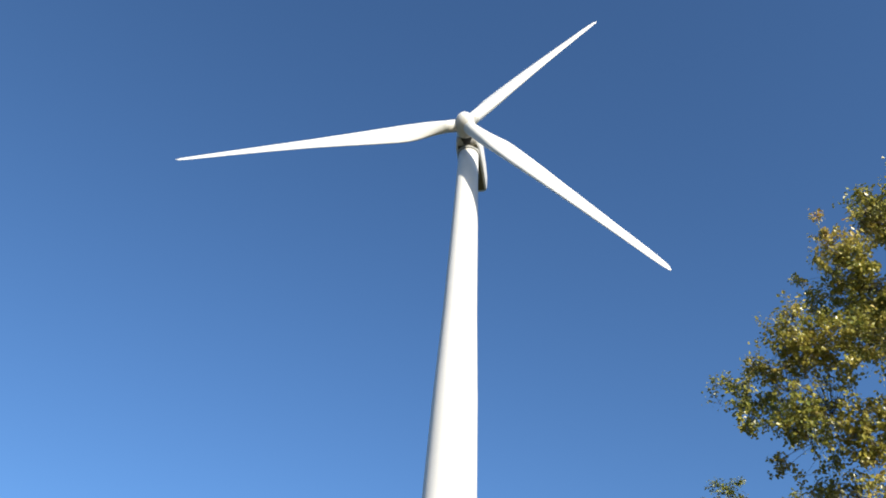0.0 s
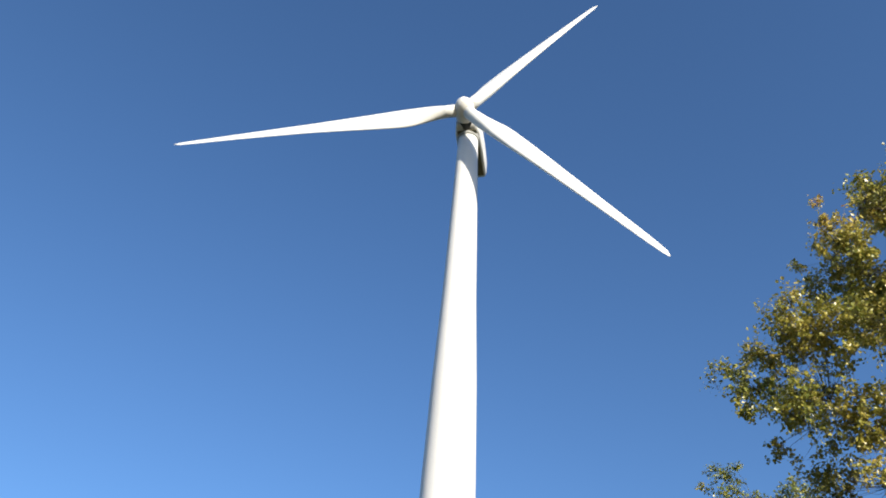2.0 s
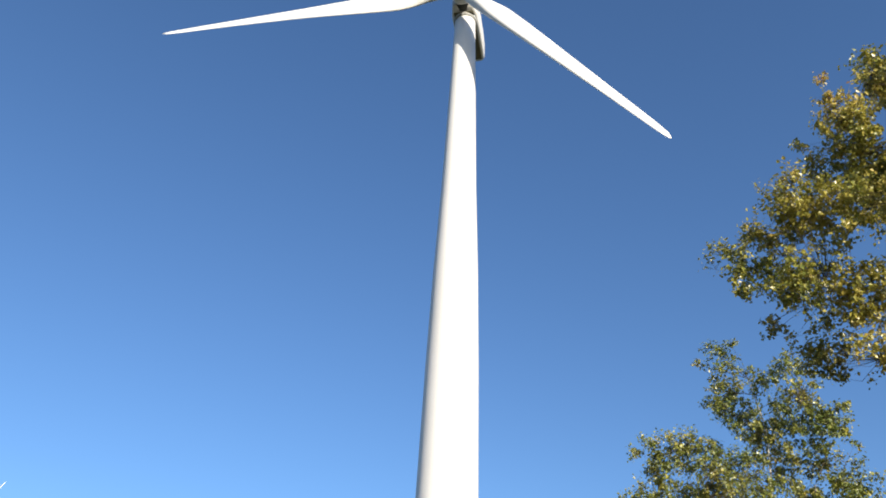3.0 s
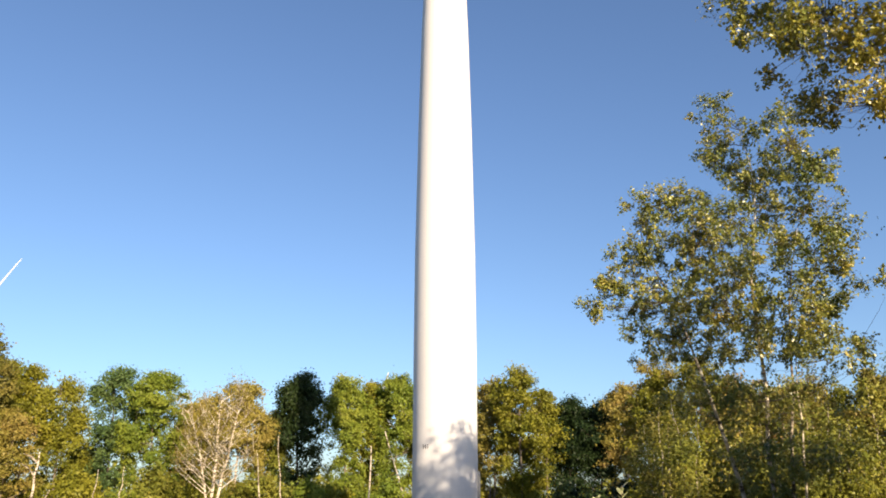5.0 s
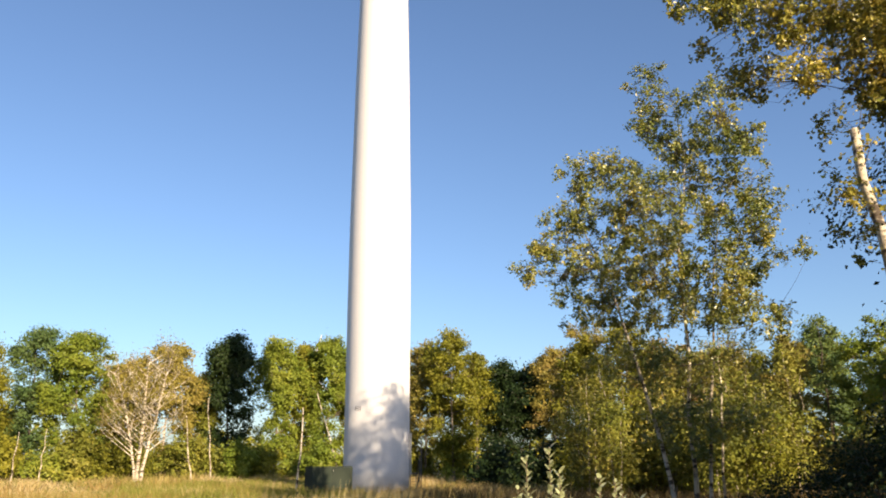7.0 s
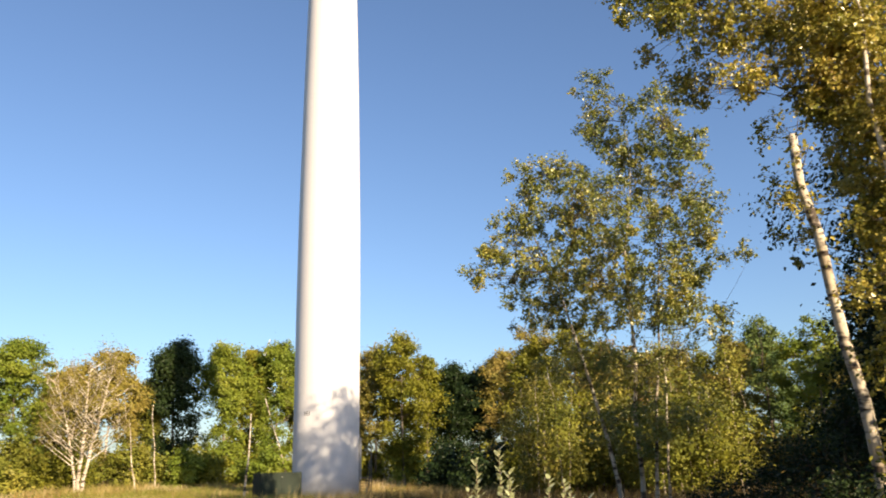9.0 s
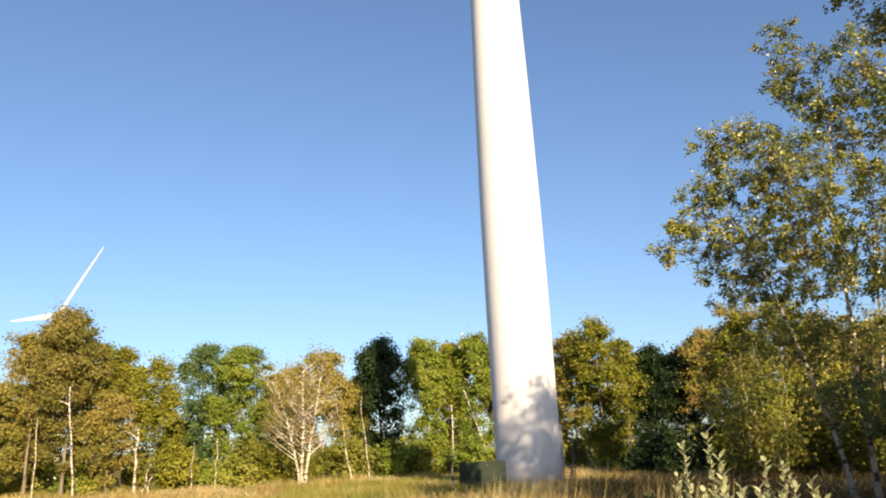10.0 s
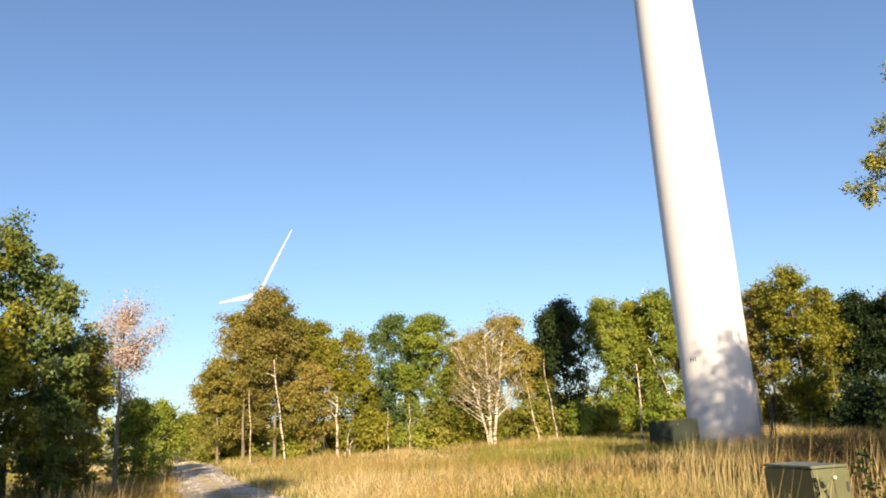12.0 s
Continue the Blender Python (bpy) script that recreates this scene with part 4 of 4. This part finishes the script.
# Alder leaves are darkened to hold the grove's shade.
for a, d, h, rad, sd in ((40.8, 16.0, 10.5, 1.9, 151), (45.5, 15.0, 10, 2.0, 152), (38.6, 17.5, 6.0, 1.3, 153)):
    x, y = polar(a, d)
    tree("alder", "dense green alder with the grove's shade in its leaf colour", (x, y), h, [(0, 0, 0.2, 0.1, h * 0.93, 0.10)], [(p, q * rad) for p, q in ((0.05, 0.8), (0.4, 1.0), (0.8, 0.8), (1.0, 0.2))], 300, 80, 0.24, 0.10, L_DARK_SHADE, B_DARK, sd, limb=0.5, group="dark alders")
# Brambles in the dark leaf colour hold the shade; the rest are golden.
for i, (a, d, h, rad, mt) in enumerate(((36.5, 10.8, 1.7, 0.9, L_DARK_SHADE), (31.0, 17, 2.1, 1.4, L_DARK_SHADE), (27.8, 19, 1.6, 1.3, L_DARK_SHADE), (34, 15.5, 2.9, 1.5, L_DARK_SHADE), (41.3, 9.6, 2.5, 0.95, L_NEAR2), (33, 11.8, 1.35, 0.9, L_DARK_SHADE), (45, 9.2, 2.6, 1.1, L_NEAR2), (38.5, 9.0, 1.9, 0.55, L_NEAR2))):
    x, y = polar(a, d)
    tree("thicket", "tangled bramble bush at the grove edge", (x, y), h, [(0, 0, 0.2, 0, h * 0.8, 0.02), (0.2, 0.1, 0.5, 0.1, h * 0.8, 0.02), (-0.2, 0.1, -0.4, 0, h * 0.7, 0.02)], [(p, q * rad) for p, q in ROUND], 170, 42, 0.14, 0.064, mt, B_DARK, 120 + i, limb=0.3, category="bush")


def sapling(label, az_deg, dist, h, seed, leaf=0.084):
    """A few upright shoots with oval leaves standing off them."""
    x, y = polar(az_deg, dist)
    rng = np.random.default_rng(seed)
    root = thing("sapling", label, "bush", Matrix.Translation((x, y, 0)), "pale saplings")
    cen, way = [], []
    for k in range(4):
        lx, ly = rng.normal(size=2) * (0.06 + 0.10 * k)
        hh = h * (1 - 0.15 * k)
        pts = [(lx * (i / 6) ** 1.2, ly * (i / 6) ** 1.2, hh * i / 6 - (0.05 if i == 0 else 0)) for i in range(7)]
        so = Soup()
        so.tube(pts, [0.010 * (1 - 0.8 * i / 6) + 0.002 for i in range(7)], 5)
        part("stem", so.mesh("stem", B_GREY), None, root)
        p = np.array(pts)
        turn = rng.uniform(0, 6)
        for z in np.arange(0.35, hh, 0.026):
            b = np.array([np.interp(z, p[:, 2], p[:, j]) for j in range(3)])
            turn += 2.4
            cen.append(b)
            way.append((math.cos(turn), math.sin(turn), 0.75 + 0.5 * rng.random()))
    cen, d = np.array(cen), np.array(way) + rng.normal(size=(len(way), 3)) * 0.18
    d /= np.linalg.norm(d, axis=1)[:, None]
    side = np.cross(d, np.array([0, 0, 1.0]))
    side /= np.linalg.norm(side, axis=1)[:, None]
    up = np.cross(side, d)
    sz = leaf * rng.uniform(0.6, 1.25, (len(d), 1))
    w = sz * 0.26
    a, b = cen + d * sz * 0.35 + up * sz * 0.08, cen + d * sz * 0.72 + up * sz * 0.08
    rows = [cen, a + side * w, b + side * w * 0.85, cen + d * sz, b - side * w * 0.85, a - side * w]
    v = np.stack(rows, 1).reshape(-1, 3)
    f = np.arange(len(v)).reshape(-1, 6)
    part("foliage", mesh_of("foliage", v.tolist(), f.tolist(), L_PALE), None, root, "pale oval leaves")


for k, (a, d, h) in enumerate(((12.25, 7.2, 1.88), (10.4, 7.4, 1.79), (13.4, 7.0, 1.66), (15.0, 7.3, 1.62), (16.4, 7.2, 1.58), (12.5, 6.8, 1.50), (14.2, 6.7, 1.42), (17.6, 7.0, 1.52), (10.9, 6.9, 1.48), (15.8, 6.6, 1.40), (18.8, 7.3, 1.45), (11.4, 7.2, 1.40))):
    sapling("pale-leaved willow sapling in the grass" if h > 1.55 else "low pale-leaved willow shoot", a, d, h, 131 + k)
x, y = polar(7.6, 10.2)
tree("bush", "small dark leafy shoot beside the utility box", (x, y), 1.06, [(0, 0, 0.05, 0, 1.0, 0.01)], ((0.35, 0.10), (0.7, 0.14), (1.0, 0.06)), 16, 12, 0.05, 0.075, L_DARK_SHADE, B_DARK, 140, limb=0.2, category="bush")

# ---- grass ----


def blades(name, label, feet, heights, widths, mat, seed, lean=0.35):
    rng = np.random.default_rng(seed)
    n = len(feet)
    w = rng.uniform(0, 2 * math.pi, n)
    side = np.stack([np.cos(w), np.sin(w), np.zeros(n)], 1) * widths[:, None] * 0.5
    d = rng.normal(size=(n, 2)) * lean
    d[:, 0] += 0.10
    bend = np.concatenate([d * heights[:, None], np.zeros((n, 1))], 1)
    up = np.array([0, 0, 1.0]) * heights[:, None]
    base = np.concatenate([feet, ground_z(feet[:, 0], feet[:, 1])[:, None]], 1)
    mid = base + up * 0.58 + bend * 0.32
    tip = base + up * (1 - 0.12 * rng.uniform(0, 1, (n, 1))) + bend
    v = np.stack([base - side, base + side, mid + side * 0.75, mid - side * 0.75, tip + side * 0.12, tip - side * 0.12], 1).reshape(-1, 3)
    k = np.arange(n)[:, None] * 6
    near = np.hypot(feet[:, 0], feet[:, 1]) < 32
    f = np.concatenate([k[near] + np.array([0, 1, 2, 3]), k[near] + np.array([3, 2, 4, 5]), k[~near] + np.array([0, 1, 4, 5])], 0)
    tagged(new(name, mesh_of(name, v.tolist(), f.tolist(), mat)), label, "grass", kind="stuff")


def off_track(p, gap):
    d = np.min(np.linalg.norm(p[:, None, :] - MID[None, :, :], axis=2), axis=1)
    return d > gap


def meadow():
    rng = np.random.default_rng(21)

    def scatter(n, r0, r1, a0, a1, per, tuft):
        r = rng.uniform(r0, r1, n)
        a = np.radians(rng.uniform(a0, a1, n))
        p = np.stack([r * np.sin(a), r * np.cos(a)], 1)
        p = np.repeat(p, per, axis=0) + rng.normal(size=(n * per, 2)) * tuft
        ok = off_track(p, 1.45 + 0.5 * rng.uniform(0, 1, len(p))) & (np.hypot(p[:, 0], p[:, 1] - 52) > 2.3)
        return p[ok]

    p = scatter(11000, 15, 90, -56, 48, 10, 0.34)
    r, bear = np.hypot(p[:, 0], p[:, 1]), np.degrees(np.arctan2(p[:, 0], p[:, 1]))
    thin = (bear > 3.5) & (r < 44) & (rng.random(len(p)) < 0.7)
    p, r = p[~thin], r[~thin]
    patch = np.sin(p[:, 0] * 0.33 + 1) * np.sin(p[:, 1] * 0.21) + 0.6 * np.sin(p[:, 0] * 0.9 + p[:, 1] * 0.5)
    h = (0.43 + 0.15 * patch) * rng.uniform(0.5, 1.5, len(p))
    blades("meadow_grass", "dry golden meadow grass", p, h, 0.009 + r * 0.00048, GRASS, 22, 0.65)
    p = scatter(3200, 12, 80, -62, 62, 9, 0.4)
    r = np.hypot(p[:, 0], p[:, 1])
    blades("green_grass", "greener weeds among the meadow grass", p, 0.36 * rng.uniform(0.5, 1.4, len(p)), 0.016 + r * 0.0006, WEED, 23)
    p = scatter(260, 8, 13, -30, 30, 10, 0.22)
    blades("near_grass", "dry grass tufts", p, rng.uniform(0.4, 0.9, len(p)), np.full(len(p), 0.008), GRASS, 24)
    p = scatter(800, 1.5, 15, -180, 180, 8, 0.25)
    blades("verge_grass", "short dry grass on the track's verges", p, rng.uniform(0.12, 0.35, len(p)), np.full(len(p), 0.010), GRASS, 33, 0.6)
    p = scatter(1500, 40, 64, -17, -1, 8, 0.45)
    blades("green_strip_grass", "fresh green grass in front of the woods", p, rng.uniform(0.3, 0.75, len(p)), np.full(len(p), 0.045), WEED, 28, 0.5)
    p = scatter(3400, 19, 66, -50, 6, 7, 0.4)
    p = p[np.sin(p[:, 0] * 0.23 + 2) * np.sin(p[:, 1] * 0.31 + p[:, 0] * 0.1) + 0.5 * np.sin(p[:, 0] * 0.7 + p[:, 1] * 0.9) > 0.15]
    blades("tawny_grass", "tawny brown weeds standing in the meadow", p, rng.uniform(0.35, 0.85, len(p)), 0.012 + np.hypot(p[:, 0], p[:, 1]) * 0.0006, TAWNY, 29, 0.45)
    # These dark brown blades also stand in for the grove's shade.
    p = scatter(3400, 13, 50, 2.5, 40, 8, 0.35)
    blades("bracken", "brown withered bracken with shade in its dark colour", p, rng.uniform(0.25, 0.75, len(p)), 0.02 + np.hypot(p[:, 0], p[:, 1]) * 0.0005, BRACKEN_SHADE, 26, 0.5)
    # Here the same dark brown carries tree shade left of the track.
    p = scatter(700, 17, 30, -60, -39.5, 8, 0.35)
    blades("rank_grass", "rank brown grass beside the track, darkened for tree shade", p, rng.uniform(0.35, 0.9, len(p)), np.full(len(p), 0.022), BRACKEN_SHADE, 27, 0.35)
    q = []
    for a, d, k, s in ((-1.6, 17, 60, 0.55), (0.9, 16, 70, 0.5), (-3.2, 18, 40, 0.5), (7.6, 12.5, 36, 0.35), (8.6, 13, 26, 0.3), (-9, 24, 40, 0.8), (-21, 26, 40, 1.0), (3.2, 10.0, 14, 0.3), (11, 15, 30, 0.6), (-42, 24, 60, 1.4)):
        c = np.array(polar(a, d))
        q.append(c + rng.normal(size=(int(k * 1.3), 2)) * s)
    q = np.concatenate(q)
    blades("tall_stalks", "tall straw-coloured grass stalks", q, rng.uniform(0.9, 1.55, len(q)), np.full(len(q), 0.011), REED, 25, 0.09)


meadow()


def loose_stones():
    """Stones and thin grass on the track."""
    rng = np.random.default_rng(31)
    n = 3200
    i = rng.integers(20, 100, n)
    p = MID[i] + (MID[i + 1] - MID[i]) * rng.uniform(0, 1, (n, 1)) + rng.normal(size=(n, 2)) * 0.85
    r = rng.uniform(0.02, 0.075, n)
    c = np.concatenate([p, ground_z(p[:, 0], p[:, 1])[:, None] + 0.05], 1)
    shape = np.array([(1, 0, 0), (0, 1, 0), (-1, 0, 0), (0, -1, 0), (0, 0, 0.7), (0, 0, -0.7)], float)
    v = c[:, None, :] + shape[None] * (r[:, None, None] * rng.uniform(0.6, 1.4, (n, 6, 1)))
    tri = np.array([(0, 1, 4), (1, 2, 4), (2, 3, 4), (3, 0, 4), (1, 0, 5), (2, 1, 5), (3, 2, 5), (0, 3, 5)])
    f = (tri[None] + np.arange(n)[:, None, None] * 6).reshape(-1, 3)
    tagged(new("track_stones", mesh_of("track_stones", v.reshape(-1, 3).tolist(), f.tolist(), GRAVEL)), "loose pale stones on the track", "stones", kind="stuff")
    n = 5000
    i = rng.integers(20, 110, n)
    p = MID[i] + (MID[i + 1] - MID[i]) * rng.uniform(0, 1, (n, 1)) + rng.normal(size=(n, 2)) * 0.28
    blades("track_grass", "short dry grass between the wheel ruts", p, rng.uniform(0.08, 0.24, n), np.full(n, 0.02), GRASS, 32, 0.5)


loose_stones()
